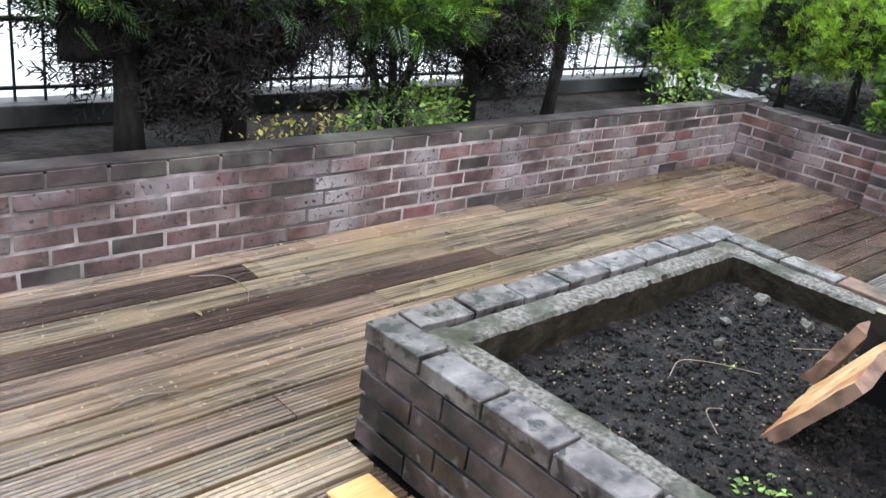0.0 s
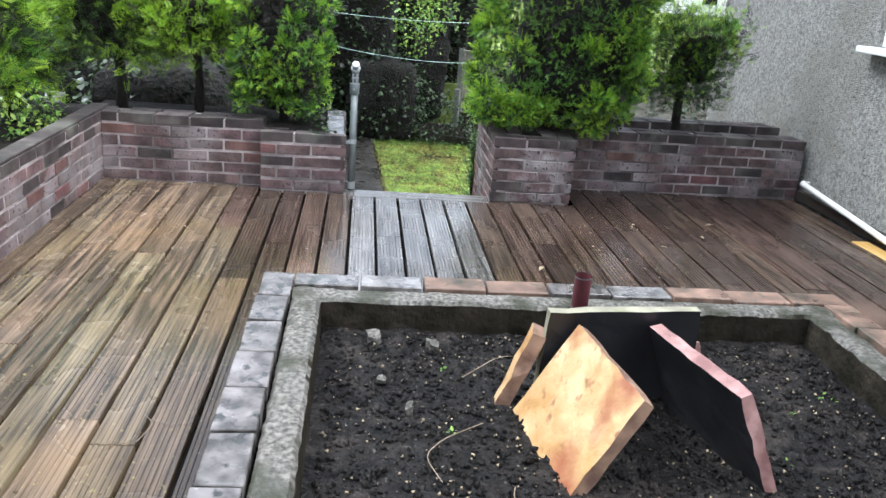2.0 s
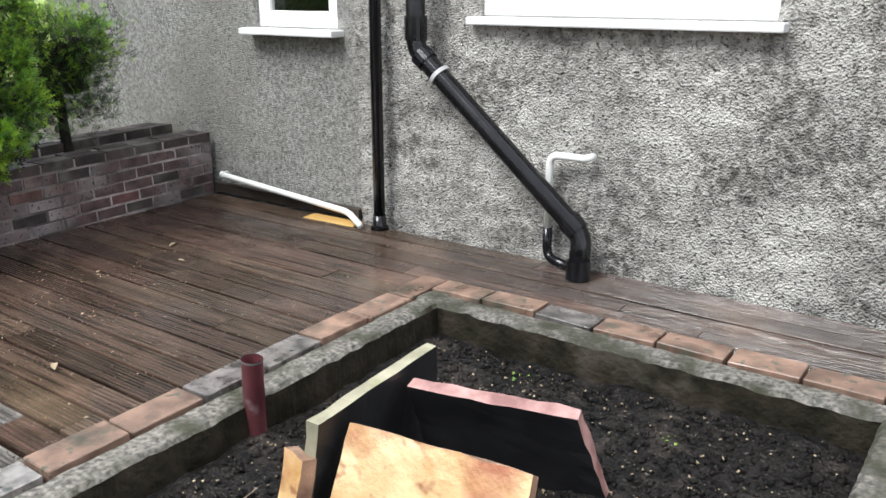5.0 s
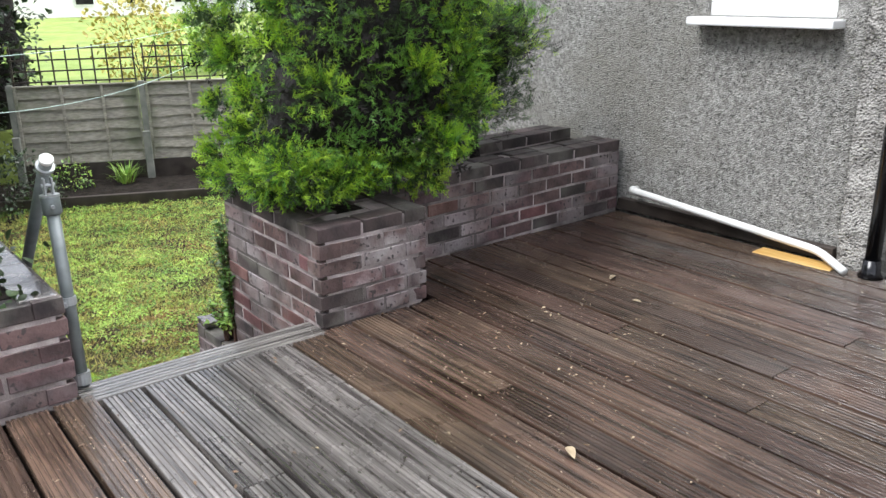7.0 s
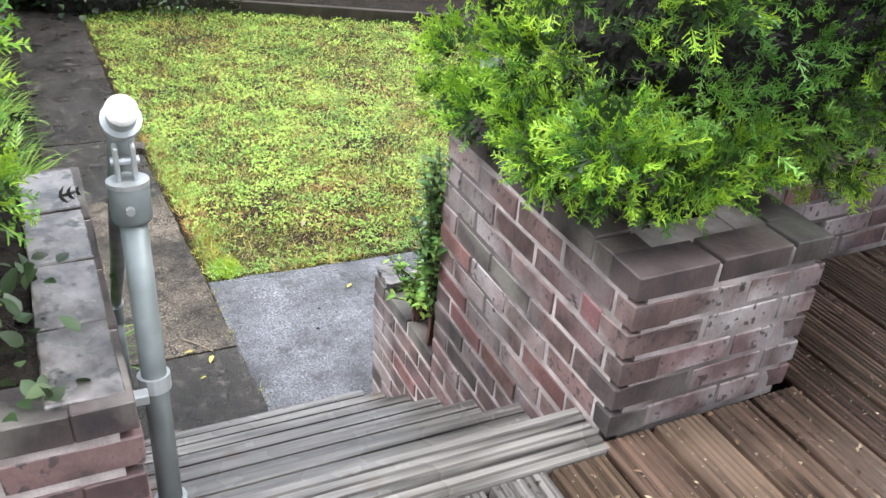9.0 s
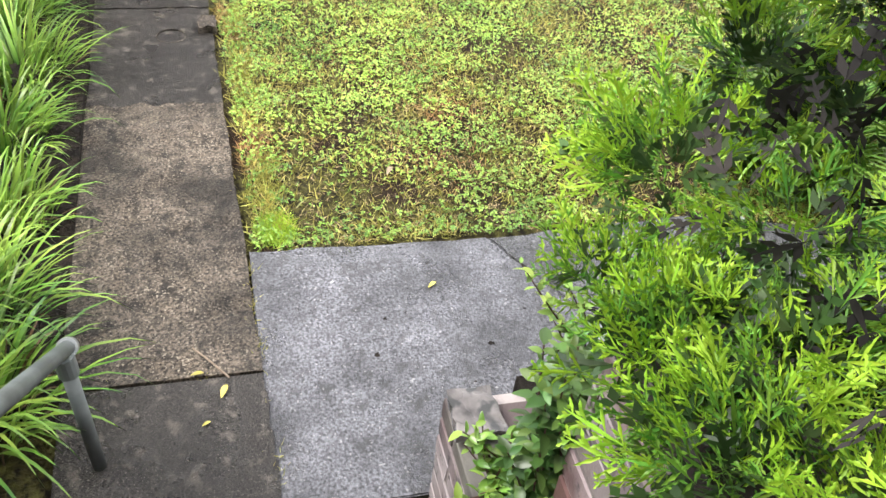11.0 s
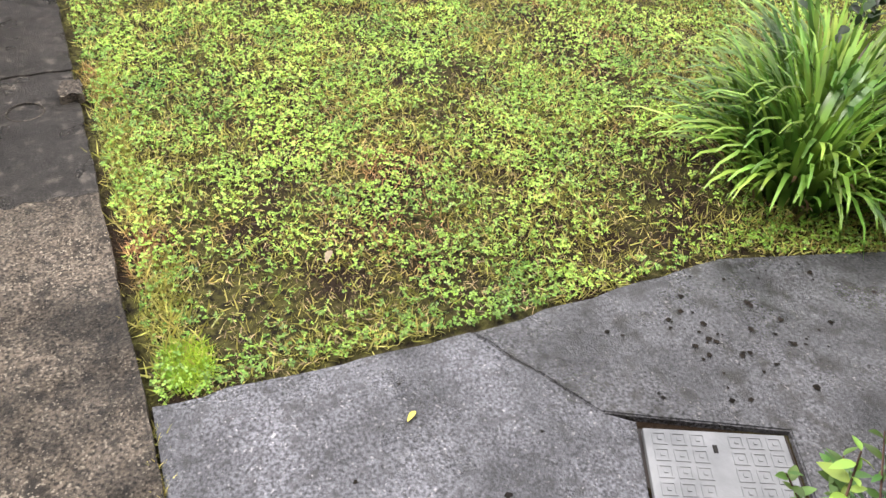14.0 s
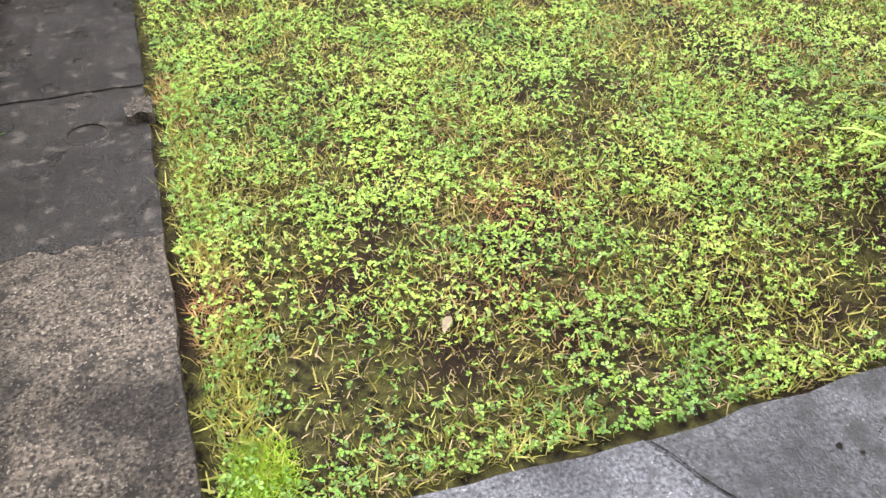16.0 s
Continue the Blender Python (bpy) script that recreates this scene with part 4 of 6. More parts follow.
def planter_face(p0, p1):
    a, b = Vector((*p0, 0)), Vector((*p1, 0))
    d = (b - a).normalized()
    n = Vector((-d.y, d.x, 0))
    length = (b - a).length
    base = Matrix.Translation(a) @ Matrix((d, n, Vector((0, 0, 1)))).transposed().to_4x4()
    part("mortar_core", box_bm((0.02, 0.012, 0.0), (length - 0.02, 0.098, 0.335), base), MORTAR_STAINED, planter)
    for i in range(4):
        s = 0.0
        edges = [0.108 if i % 2 else 0.0]
        s = 0.225 if i % 2 == 0 else 0.3375
        while s < length - 0.06:
            edges.append(s)
            s += 0.225
        edges.append(length - (0.0 if i % 2 else 0.108))
        for u, w in zip(edges, edges[1:]):
            meshes = BRICKS_STAINED
            ln = w - u - 0.008
            piece("brick", R.choice(meshes), planter, base @ Matrix.Translation((u + ln / 2, 0.0525, 0.04 + i * 0.084)) @ Matrix.Diagonal((ln / 0.215, 1, 1.14, 1)))


CORNERS = [(PX0, PY1), (PX0, PY0), (PX1, PY0), (PX1, PY1)]
for i in range(4):
    planter_face(CORNERS[i], CORNERS[(i + 1) % 4])
CAP_GREY = [brick_mesh("cap_brick", s + 50, CAP_STONE, (0.218, 0.110, 0.055)) for s in range(5)]
CAP_RUST = [brick_mesh("cap_brick", s + 60, CAP_RED, (0.218, 0.110, 0.055)) for s in range(5)]
for i in range(4):
    a, b = Vector((*CORNERS[i], 0)), Vector((*CORNERS[(i + 1) % 4], 0))
    d = (b - a).normalized()
    n = Vector((-d.y, d.x, 0))
    length = (b - a).length - 0.112
    count = round(length / 0.229)
    pitch = length / count
    ang = math.degrees(math.atan2(d.y, d.x))
    for k in range(count):
        c = a + d * (0.0 + pitch * (k + 0.5)) + n * (0.054 + R.uniform(-0.004, 0.004))
        rusty = (i == 1 and R.random() < 0.7) or (i == 2 and R.random() < 0.75)
        piece("cap_brick", R.choice(CAP_RUST if rusty else CAP_GREY), planter,
              pose(c.x, c.y, 0.366 + R.uniform(-0.004, 0.003), R.uniform(-1.2, 1.2), R.uniform(-1.2, 1.2), ang + R.uniform(-1.2, 1.2)) @ Matrix.Diagonal((pitch / 0.229, 1, 1, 1)))


def inner_edge(name, p0, p1):
    """A length of rough concrete edging with a broken arris, its upright faces a darker brown."""
    a, b = Vector((*p0, 0)), Vector((*p1, 0))
    d = (b - a).normalized()
    n = Vector((-d.y, d.x, 0))
    length = (b - a).length
    count = int(length / 0.012)
    prof = [(0.0, 0.10), (0.0, 0.372), (0.012, 0.384), (0.05, 0.386), (0.086, 0.382), (0.098, 0.370), (0.103, 0.30), (0.105, 0.10)]
    bm = bmesh.new()
    rows = []
    for i in range(count + 1):
        s = length * i / count
        r = []
        for k, (w, z) in enumerate(prof):
            p = a + d * s + n * w + Vector((0, 0, z))
            j = 0.0042 if 0 < k < 7 else 0
            p += n * noise.fractal(p * 19, 0.8, 2.1, 3) * j * 0.9 + Vector((0, 0, noise.fractal(p * 23, 0.7, 2.1, 3) * j * 0.5 + noise.noise(p * 17 + Vector((5, 0, 0))) * j * (1.6 if k in (4, 5) else 0.8)))
            r.append(bm.verts.new(p))
        rows.append(r)
    for q, r in zip(rows, rows[1:]):
        for k in range(len(prof) - 1):
            bm.faces.new((q[k], r[k], r[k + 1], q[k + 1]))
    bm.faces.new(rows[0])
    bm.faces.new(rows[-1][::-1])
    bmesh.ops.recalc_face_normals(bm, faces=bm.faces)
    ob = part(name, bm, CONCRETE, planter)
    ob.data.materials.append(DARK_SIDE)
    # Steep faces take the darker brown, the top keeps the concrete.
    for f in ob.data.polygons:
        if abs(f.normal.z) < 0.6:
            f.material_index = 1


g = 0.116
inner_edge("concrete_edging", (PX0 + g, PY1 - g), (PX0 + g, PY0 + g))
inner_edge("concrete_edging", (PX0 + g, PY0 + g), (PX1 - g, PY0 + g))
inner_edge("concrete_edging", (PX1 - g, PY0 + g), (PX1 - g, PY1 - g))
inner_edge("concrete_edging", (PX1 - g, PY1 - g), (PX0 + g, PY1 - g))
# Near-black block paints shade at the foot of the gap inside the caps.
part("mortar_bed", box_bm((PX0 + 0.1, PY0 + 0.1, 0.02), (PX1 - 0.1, PY1 - 0.1, 0.10)), SHADE_BLACK, planter)


def soil_sheet(x0, x1, y0, y1, z, lump, step):
    bm = bmesh.new()
    nx, ny = int((x1 - x0) / step), int((y1 - y0) / step)
    g = []
    for i in range(nx + 1):
        r = []
        for k in range(ny + 1):
            x, y = x0 + (x1 - x0) * i / nx, y0 + (y1 - y0) * k / ny
            h = noise.fractal((x * 5, y * 5, 1), 0.7, 2.2, 5) * lump + noise.noise((x * 1.4, y * 1.4, 4)) * lump * 1.3
            r.append(bm.verts.new((x, y, z + h)))
        g.append(r)
    for a, b in zip(g, g[1:]):
        for k in range(ny):
            bm.faces.new((a[k], b[k], b[k + 1], a[k + 1]))
    return bm


def soil_z(x, y):
    return 0.272 + noise.fractal((x * 5, y * 5, 1), 0.7, 2.2, 5) * 0.016 + noise.noise((x * 1.4, y * 1.4, 4)) * 0.021


part("soil", soil_sheet(PX0 + 0.2, PX1 - 0.2, PY0 + 0.2, PY1 - 0.2, 0.272, 0.016, 0.014), SOIL, planter, "dark wet soil with pale flecks", smooth=True)


# ---- stone slabs and tube in the planter ----
def slab_bm(corners, thick, chip=0.006, n=8):
    """A rough stone slab between four corners (in order round the face), with chipped edges and an uneven face."""
    a, b, c, d = [Vector(p) for p in corners]
    nrm = (b - a).cross(d - a).normalized()
    bm = bmesh.new()
    sides = []
    for s in (0, 1):
        grid = []
        for i in range(n + 1):
            r = []
            for k in range(n + 1):
                u, v = i / n, k / n
                p = (a * (1 - u) + b * u) * (1 - v) + (d * (1 - u) + c * u) * v
                edge = i in (0, n) or k in (0, n)
                p = p + nrm * (thick * (0.5 - s)) + nrm * noise.noise(p * 14 + Vector((s * 9, 0, 0))) * chip * 0.5
                if edge:
                    p += Vector((noise.noise(p * 31), noise.noise(p * 33 + Vector((3, 0, 0))), noise.noise(p * 29))) * chip
                r.append(bm.verts.new(p))
            grid.append(r)
        sides.append(grid)
    f, g = sides
    for i in range(n):
        for k in range(n):
            bm.faces.new((f[i][k], f[i + 1][k], f[i + 1][k + 1], f[i][k + 1]))
            bm.faces.new((g[i][k], g[i][k + 1], g[i + 1][k + 1], g[i + 1][k]))
    ring = [(i, 0) for i in range(n)] + [(n, k) for k in range(n)] + [(i, n) for i in range(n, 0, -1)] + [(0, k) for k in range(n, 0, -1)]
    for (i, k), (i2, k2) in zip(ring, ring[1:] + ring[:1]):
        bm.faces.new((f[i][k], g[i][k], g[i2][k2], f[i2][k2]))
    bmesh.ops.recalc_face_normals(bm, faces=bm.faces)
    return bm


def stone(label, corners, thick, face, edge):
    """A slab whose narrow edges show another colour than its faces."""
    ob = part("stone_slab", slab_bm(corners, thick), face)
    ob.data.materials.append(edge)
    a, b, c, d = [Vector(p) for p in corners]
    nrm = (b - a).cross(d - a).normalized()
    for f in ob.data.polygons:
        if abs(f.normal.dot(nrm)) < 0.6:
            f.material_index = 1
    return tagged(ob, label, "stone slab", "slabs in the planter")


stone("dark stone slab standing on edge with a pale mossy rim", [(-3.235, 0.325, 0.56), (-3.225, -0.13, 0.577), (-3.20, -0.15, 0.22), (-3.20, 0.34, 0.22)], 0.032, BLACK_SLAB, PALE_SLAB)
stone("black coated stone slab leaning with a pink rim", [(-3.262, 0.01, 0.535), (-3.675, -0.085, 0.535), (-3.72, -0.20, 0.24), (-3.26, -0.10, 0.22)], 0.036, BLACK_SLAB, PINK_SLAB)
stone("golden sandstone slab with a rusty red edge leaning in the planter", [(-3.265, 0.225, 0.525), (-3.71, 0.172, 0.522), (-3.76, 0.375, 0.215), (-3.30, 0.415, 0.225)], 0.036, SAND_SLAB, RUST_EDGE)
stone("small broken chunk of yellow and pink stone", [(-3.175, 0.335, 0.485), (-3.24, 0.345, 0.478), (-3.27, 0.465, 0.20), (-3.225, 0.46, 0.20)], 0.042, SAND_SLAB, RUST_EDGE)
stone("small pink stone offcut lying behind the slabs", [(-3.10, -0.13, 0.40), (-3.06, -0.22, 0.40), (-3.08, -0.24, 0.25), (-3.12, -0.15, 0.25)], 0.03, PINK_SLAB, PINK_SLAB)
stub = thing("tube_stub", "short open dark red metal tube standing in the soil", "tube")
bm = bmesh.new()
tube(bm, [(-2.775, 0.10, 0.22), (-2.79, 0.105, 0.508)], 0.030, 20, cap=False)
tube(bm, [(-2.775, 0.10, 0.22), (-2.79, 0.105, 0.508)], 0.026, 20, cap=False)
part("tube", bm, RUST_TUBE, stub, smooth=True)
part("rim", tube_bm([(-2.7895, 0.105, 0.504), (-2.790, 0.105, 0.509)], 0.0305, 20, cap=False), GALV, stub, "pale worn metal rim")

# crumbs, stones and seedlings on the planter soil
n = 9000
px = RNG.uniform(PX0 + 0.25, PX1 - 0.25, n)
py = RNG.uniform(PY0 + 0.25, PY1 - 0.25, n)
pz = np.array([soil_z(x, y) for x, y in zip(px, py)])
crumb = ([(0.5, 0, -0.2), (-0.4, 0.35, -0.2), (-0.35, -0.45, -0.2), (0.1, 0.1, 0.55), (0.35, 0.4, 0.15)], [(0, 4, 3), (4, 1, 3), (1, 2, 3), (2, 0, 3), (0, 1, 4), (0, 2, 1)])
pos = np.stack([px, py, pz + 0.002], 1)
ob = new("soil_crumbs", scatter("soil_crumbs", crumb, pos, turns(RNG.normal(size=(n, 3))), 0.003 + 0.030 * RNG.random(n) ** 4, SOIL))
tagged(ob, "dark wet crumbs of soil over the planter", "soil", kind="stuff")
m = RNG.random(n) < 0.11
ob = new("pale_chips", scatter("pale_chips", crumb, pos[m] + [0, 0, 0.004], turns(RNG.normal(size=(m.sum(), 3))), 0.003 + 0.010 * RNG.random(m.sum()) ** 2, PALELEAF))
tagged(ob, "pale chips and bits strewn on the soil", "chips", kind="stuff")


def seedling(x, y, z, size, label, material, leaves=9):
    d = RNG.normal(size=(leaves, 3)) * [1, 1, 0.35] + [0, 0, 0.5]
    p = np.array([x, y, z]) + RNG.normal(size=(leaves, 3)) * [size, size, 0.004]
    ob = new("seedling", scatter("seedling", leaf_shape(0.3), p, flat_turns(d), RNG.uniform(0.5, 1.2, leaves) * size, material))
    tagged(ob, label, "weed", "seedlings on the soil", "stuff")


for x, y, s in ((-3.98, 0.86, 0.02), (-3.95, 0.20, 0.035), (-4.02, 0.12, 0.03), (-3.45, 0.62, 0.02), (-3.3, -0.45, 0.02), (-2.95, -0.3, 0.022), (-3.2, -0.62, 0.02), (-3.75, -0.52, 0.018), (-3.05, 0.6, 0.018),
                (-3.98, 0.25, 0.03), (-3.55, -0.3, 0.018)):
    seedling(x, y, soil_z(x, y), s * 0.8, "small green weed seedling in the soil", BROADLEAF, 16 if s > 0.025 else 7)
for k, pts in enumerate(([(-3.72, 0.66, 0.30), (-3.62, 0.70, 0.31), (-3.52, 0.64, 0.30), (-3.42, 0.52, 0.29)], [(-3.15, 0.55, 0.29), (-3.05, 0.42, 0.32), (-3.0, 0.30, 0.29)], [(-3.85, 0.42, 0.29), (-3.80, 0.50, 0.31), (-3.72, 0.48, 0.29)])):
    tagged(part("dry_root", tube_bm(bend(pts), 0.0015, 6), TWIG), "thin pale dry root lying on the soil", "root", "dry roots")
for x, y, r in ((-2.86, 0.82, 0.035), (-2.9, 0.62, 0.03), (-3.15, 0.80, 0.02), (-3.32, 0.72, 0.018)):
    z = soil_z(x, y)
    tagged(part("stone", slab_bm([(x - r, y - r * 0.6, z + 0.012), (x + r, y - r * 0.5, z + 0.014), (x + r * 0.8, y + r * 0.7, z + 0.014), (x - r, y + r * 0.5, z + 0.01)], 0.022, 0.012, 4), CONCRETE), "small grey stone lying on the soil", "stone", "stones on the soil")

# ---- litter on the deck ----
flat = leaf_shape(0.2, 0.08, 0.1)
cnt = 2400
lx = np.where(RNG.random(cnt) < 0.7, 0.1 - np.abs(RNG.normal(0, 1.0, cnt)), RNG.uniform(-5.5, 0.1, cnt))
ly = np.where(RNG.random(cnt) < 0.42, 2.54 - np.abs(RNG.normal(0, 0.5, cnt)), np.where(RNG.random(cnt) < 0.6, RNG.normal(-0.55, 0.45, cnt), RNG.uniform(-2.3, 2.5, cnt)))
ok = ~((lx > PX0 - 0.05) & (lx < PX1 + 0.05) & (ly > PY0 - 0.05) & (ly < PY1 + 0.05)) & (lx < 0.0)
pos = np.stack([lx, ly, np.full(cnt, 0.005)], 1)[ok]
half = RNG.random(len(pos)) < 0.4
flatdir = lambda k: np.concatenate([RNG.normal(size=(k, 2)), RNG.normal(size=(k, 1)) * 0.08], 1)
for nm, sel, mt, lab in (("pale_litter", half, PALELEAF, "small pale leaf scraps strewn on the wet deck"), ("brown_litter", ~half, BROWNLEAF, "small brown leaf scraps strewn on the wet deck")):
    ob = new(nm, scatter(nm, flat, pos[sel], flat_turns(flatdir(sel.sum())), 0.004 + 0.022 * RNG.random(sel.sum()) ** 4, mt))
    tagged(ob, lab, "leaf litter", kind="stuff")


def dead_leaf(x, y, z, size, ang, material, label):
    v, f = oval_shape(0.2, 0.10, 0.12)
    r = np.array(Euler((radians(8), radians(6), radians(ang))).to_matrix())
    ob = new("fallen_leaf", raw_mesh("fallen_leaf", (np.array(v) @ r.T) * size + [x, y, z], f, material))
    tagged(ob, label, "leaf", "fallen leaves")


dead_leaf(-1.32, -0.11, 0.010, 0.075, 60, PALELEAF, "curled pale dead leaf on the wet deck")
dead_leaf(-0.35, -1.45, 0.006, 0.075, 20, PALELEAF, "pale dead leaf on the wet deck")
dead_leaf(-0.62, -1.25, 0.006, 0.05, 100, PALELEAF, "small pale dead leaf on the wet deck")
dead_leaf(-4.46, 2.10, 0.006, 0.05, 10, PALELEAF, "small white leaf scrap on the deck")
dead_leaf(-4.60, 2.06, 0.008, 0.035, 80, BROWNLEAF, "small brown leaf lump on the deck")
for pts in ([(-4.62, 1.64, 0.010), (-4.54, 1.65, 0.014), (-4.44, 1.58, 0.012), (-4.36, 1.55, 0.010)], [(-4.95, 1.70, 0.008), (-4.85, 1.72, 0.012), (-4.72, 1.68, 0.008)], [(-4.35, 2.42, 0.008), (-4.22, 2.36, 0.012), (-4.2, 2.22, 0.008), (-4.26, 2.12, 0.008)],
            [(-2.0, 1.92, 0.008), (-1.9, 1.9, 0.013), (-1.82, 1.93, 0.008)], [(-3.1, 1.55, 0.008), (-3.0, 1.52, 0.015), (-2.94, 1.56, 0.008)]):
    tagged(part("twig", tube_bm(bend(pts), [0.0022] * (len(bend(pts)) - 1) + [0.001], 6), TWIG), "thin dry twig lying on the deck", "twig", "twigs on the deck")

# ---- lower garden paving ----
def plate(name, outline, thick, material, label, category, lift=0.0, kind="structure", parent=None, edge=0.006):
    bm = bmesh.new()
    top, lowr = [], []
    for x, y in outline:
        z = ground_z(x) + lift
        top.append(bm.verts.new((x, y, z)))
        lowr.append(bm.verts.new((x, y, z - thick)))
    bm.faces.new(top)
    bm.faces.new(lowr[::-1])
    k = len(outline)
    for i in range(k):
        bm.faces.new((lowr[i], lowr[(i + 1) % k], top[(i + 1) % k], top[i]))
    bmesh.ops.recalc_face_normals(bm, faces=bm.faces)
    es = [e for e in bm.edges if all(v in top for v in e.verts)]
    bmesh.ops.bevel(bm, geom=es, offset=edge, segments=2, affect="EDGES")
    ob = part(name, bm, material, parent)
    return tagged(ob, label, category, kind=kind) if parent is None else ob


def ragged(p, q, n, amp, seed):
    """A broken line from p to q, without its last point."""
    r = random.Random(seed)
    out = []
    for i in range(n):
        t = i / n
        j = amp if i else 0
        out.append((p[0] + (q[0] - p[0]) * t + r.uniform(-j, j), p[1] + (q[1] - p[1]) * t + r.uniform(-j, j)))
    return out


def y_edge(x):
    return 0.435 + 0.042 * (x - 3.0)


CR = ragged((3.035, -0.65), (2.565, -0.89), 7, 0.010, 4)
CRACK = CR + ragged((2.565, -0.89), (2.30, -1.46), 8, 0.014, 6)
EDGE_A = ragged((3.065, 0.42), (3.035, -0.65), 14, 0.010, 8)
EDGE_B = ragged((3.035, -0.65), (3.09, -1.85), 12, 0.010, 9)
NW, UX, VX = Vector((2.467, -0.989)), Vector((-0.413, -0.911)), Vector((-0.911, 0.413))
hole = [NW + UX * -0.012 + VX * -0.012, NW + UX * 0.47 + VX * -0.012, NW + UX * 0.47 + VX * 0.62, NW + UX * -0.012 + VX * 0.62]
plate("paving_main", [(1.74, 0.42)] + [(3.065, 0.42)] + EDGE_A[1:] + CR + [(2.565, -0.89), tuple(hole[0]), tuple(hole[3]), (1.74, -0.86)], 0.12, PAVING, "wet blue-grey concrete paving slab with worn surface", "paving")
plate("paving_far", [(x - 0.003, y - 0.007) for x, y in CR] + [(2.560, -0.899), tuple(hole[0] + Vector((0.02, -0.02))), tuple(hole[1]), tuple(hole[2]), (1.2, -2.59), (1.2, -4.2), (2.1, -4.2), (2.90, -2.40)] + EDGE_B[::-1][:-1], 0.12, PAVING_DARK,
      "cracked grey concrete paving with dark lichen spots", "paving", -0.004)
plate("paving_side", [tuple(hole[3]), tuple(hole[2]), (1.2, -2.58), (1.2, -0.88), (1.74, -0.88)], 0.12, PAVING, "grey concrete paving beside the drain cover", "paving", -0.002)
cover = thing("drain_cover", "rectangular galvanised drain cover with raised square pattern", "drain cover")


def cover_plate(name, u0, u1, v0, v1, z0, z1, material, bevel=0.003):
    bm = bmesh.new()
    box(bm, (u0, v0, z0), (u1, v1, z1), None, bevel)
    for v in bm.verts:
        p = NW + UX * v.co.x + VX * v.co.y
        v.co = Vector((p.x, p.y, ground_z(p.x) + v.co.z))
    return part(name, bm, material, cover)


cover_plate("cover_lid", 0.006, 0.446, 0.006, 0.596, -0.05, -0.008, COVER)
for i in range(7):
    for k in range(9):
        if i == 3:
            continue
        u, v = 0.03 + i * 0.059, 0.02 + k * 0.062
        bm = bmesh.new()
        for lo, hi in (((u, v, -0.009), (u + 0.046, v + 0.006, -0.005)), ((u, v + 0.042, -0.009), (u + 0.046, v + 0.048, -0.005)), ((u, v + 0.006, -0.009), (u + 0.006, v + 0.042, -0.005)),
                       ((u + 0.040, v + 0.006, -0.009), (u + 0.046, v + 0.042, -0.005)), ((u + 0.017, v + 0.018, -0.009), (u + 0.029, v + 0.030, -0.005))):
            box(bm, lo, hi)
        for w in bm.verts:
            p = NW + UX * w.co.x + VX * w.co.y
            w.co = Vector((p.x, p.y, ground_z(p.x) + w.co.z))
        part("raised_square", bm, COVER, cover)
# Thin dark plate on the lid, coloured as the shade in a slot.
cover_plate("key_slot", 0.212, 0.226, 0.06, 0.09, -0.0085, -0.0065, SHADE_BLACK, 0)
plate("drain_frame", [tuple(p) for p in hole], 0.08, DARK_TIMBER, "dark sunken frame round the drain cover", "frame", -0.03)

# dark lichen spots on the far paving
spots = np.concatenate([np.stack([RNG.normal(2.72, 0.15, 75), RNG.normal(-1.55, 0.22, 75)], 1), np.stack([RNG.uniform(1.9, 2.9, 12), RNG.uniform(-0.8, 0.1, 12)], 1)])
sv, st = [], []
for sx, sy in spots:
    k0 = len(sv)
    rad = 0.003 + 0.011 * RNG.random() ** 2
    sv.append((sx, sy, ground_z(sx) + 0.0035))
    for j in range(9):
        rr = rad * RNG.uniform(0.55, 1.3)
        px_, py_ = sx + rr * math.cos(j * 0.698), sy + rr * math.sin(j * 0.698)
        sv.append((px_, py_, ground_z(px_) + 0.001))
        st.append((k0, k0 + 1 + j, k0 + 1 + (j + 1) % 9))
tagged(new("lichen_spots", raw_mesh("lichen_spots", sv, st, BED_SOIL)), "dark round lichen spots on the wet paving", "lichen", kind="stuff")

# concrete path
def path_piece(x0, x1, material, label, rag0=0.0, rag1=0.0, seed=1):
    a, b = (x0, y_edge(x0)), (x1, y_edge(x1))
    c, d = (x1, y_edge(x1) + 0.70), (x0, y_edge(x0) + 0.70)
    r = random.Random(seed)
    right = ragged(a, b, 24, 0.006, seed)
    far = ragged(b, c, 10, rag1, seed + 50)
    left = ragged(c, d, 6, 0.01, seed + 3)
    near = ragged(a, d, 10, rag0, seed + 49)
    near = near[1:][::-1]
    plate("path", right + far + left + [d] + near, 0.16, material, label, "path", 0.012, edge=0.0015)


path_piece(1.74, 2.345, PATH_WET, "dark wet concrete path slab with weeds in the joint", seed=21)
path_piece(2.358, 4.33, PATH_DRY, "brown mottled concrete path drying in patches", 0.004, 0.028, seed=72)
path_piece(4.33, 5.53, PATH_WET, "soaked dark concrete path", 0.028, 0.012, seed=73)
path_piece(5.55, 7.6, PATH_WET, "soaked dark concrete path", 0.012, 0.004, seed=74)
path_piece(7.62, 9.7, PATH_WET, "soaked dark concrete path", 0.004, 0.004, seed=75)
tagged(part("edge_stone", slab_bm([(5.17, 0.50, ground_z(5.2) + 0.03), (5.30, 0.50, ground_z(5.2) + 0.03), (5.31, 0.60, ground_z(5.2) + 0.035), (5.16, 0.61, ground_z(5.2) + 0.03)], 0.06, 0.014, 5), PATH_DRY), "broken grey stone at the path edge", "stone")
ringbm = bmesh.new()
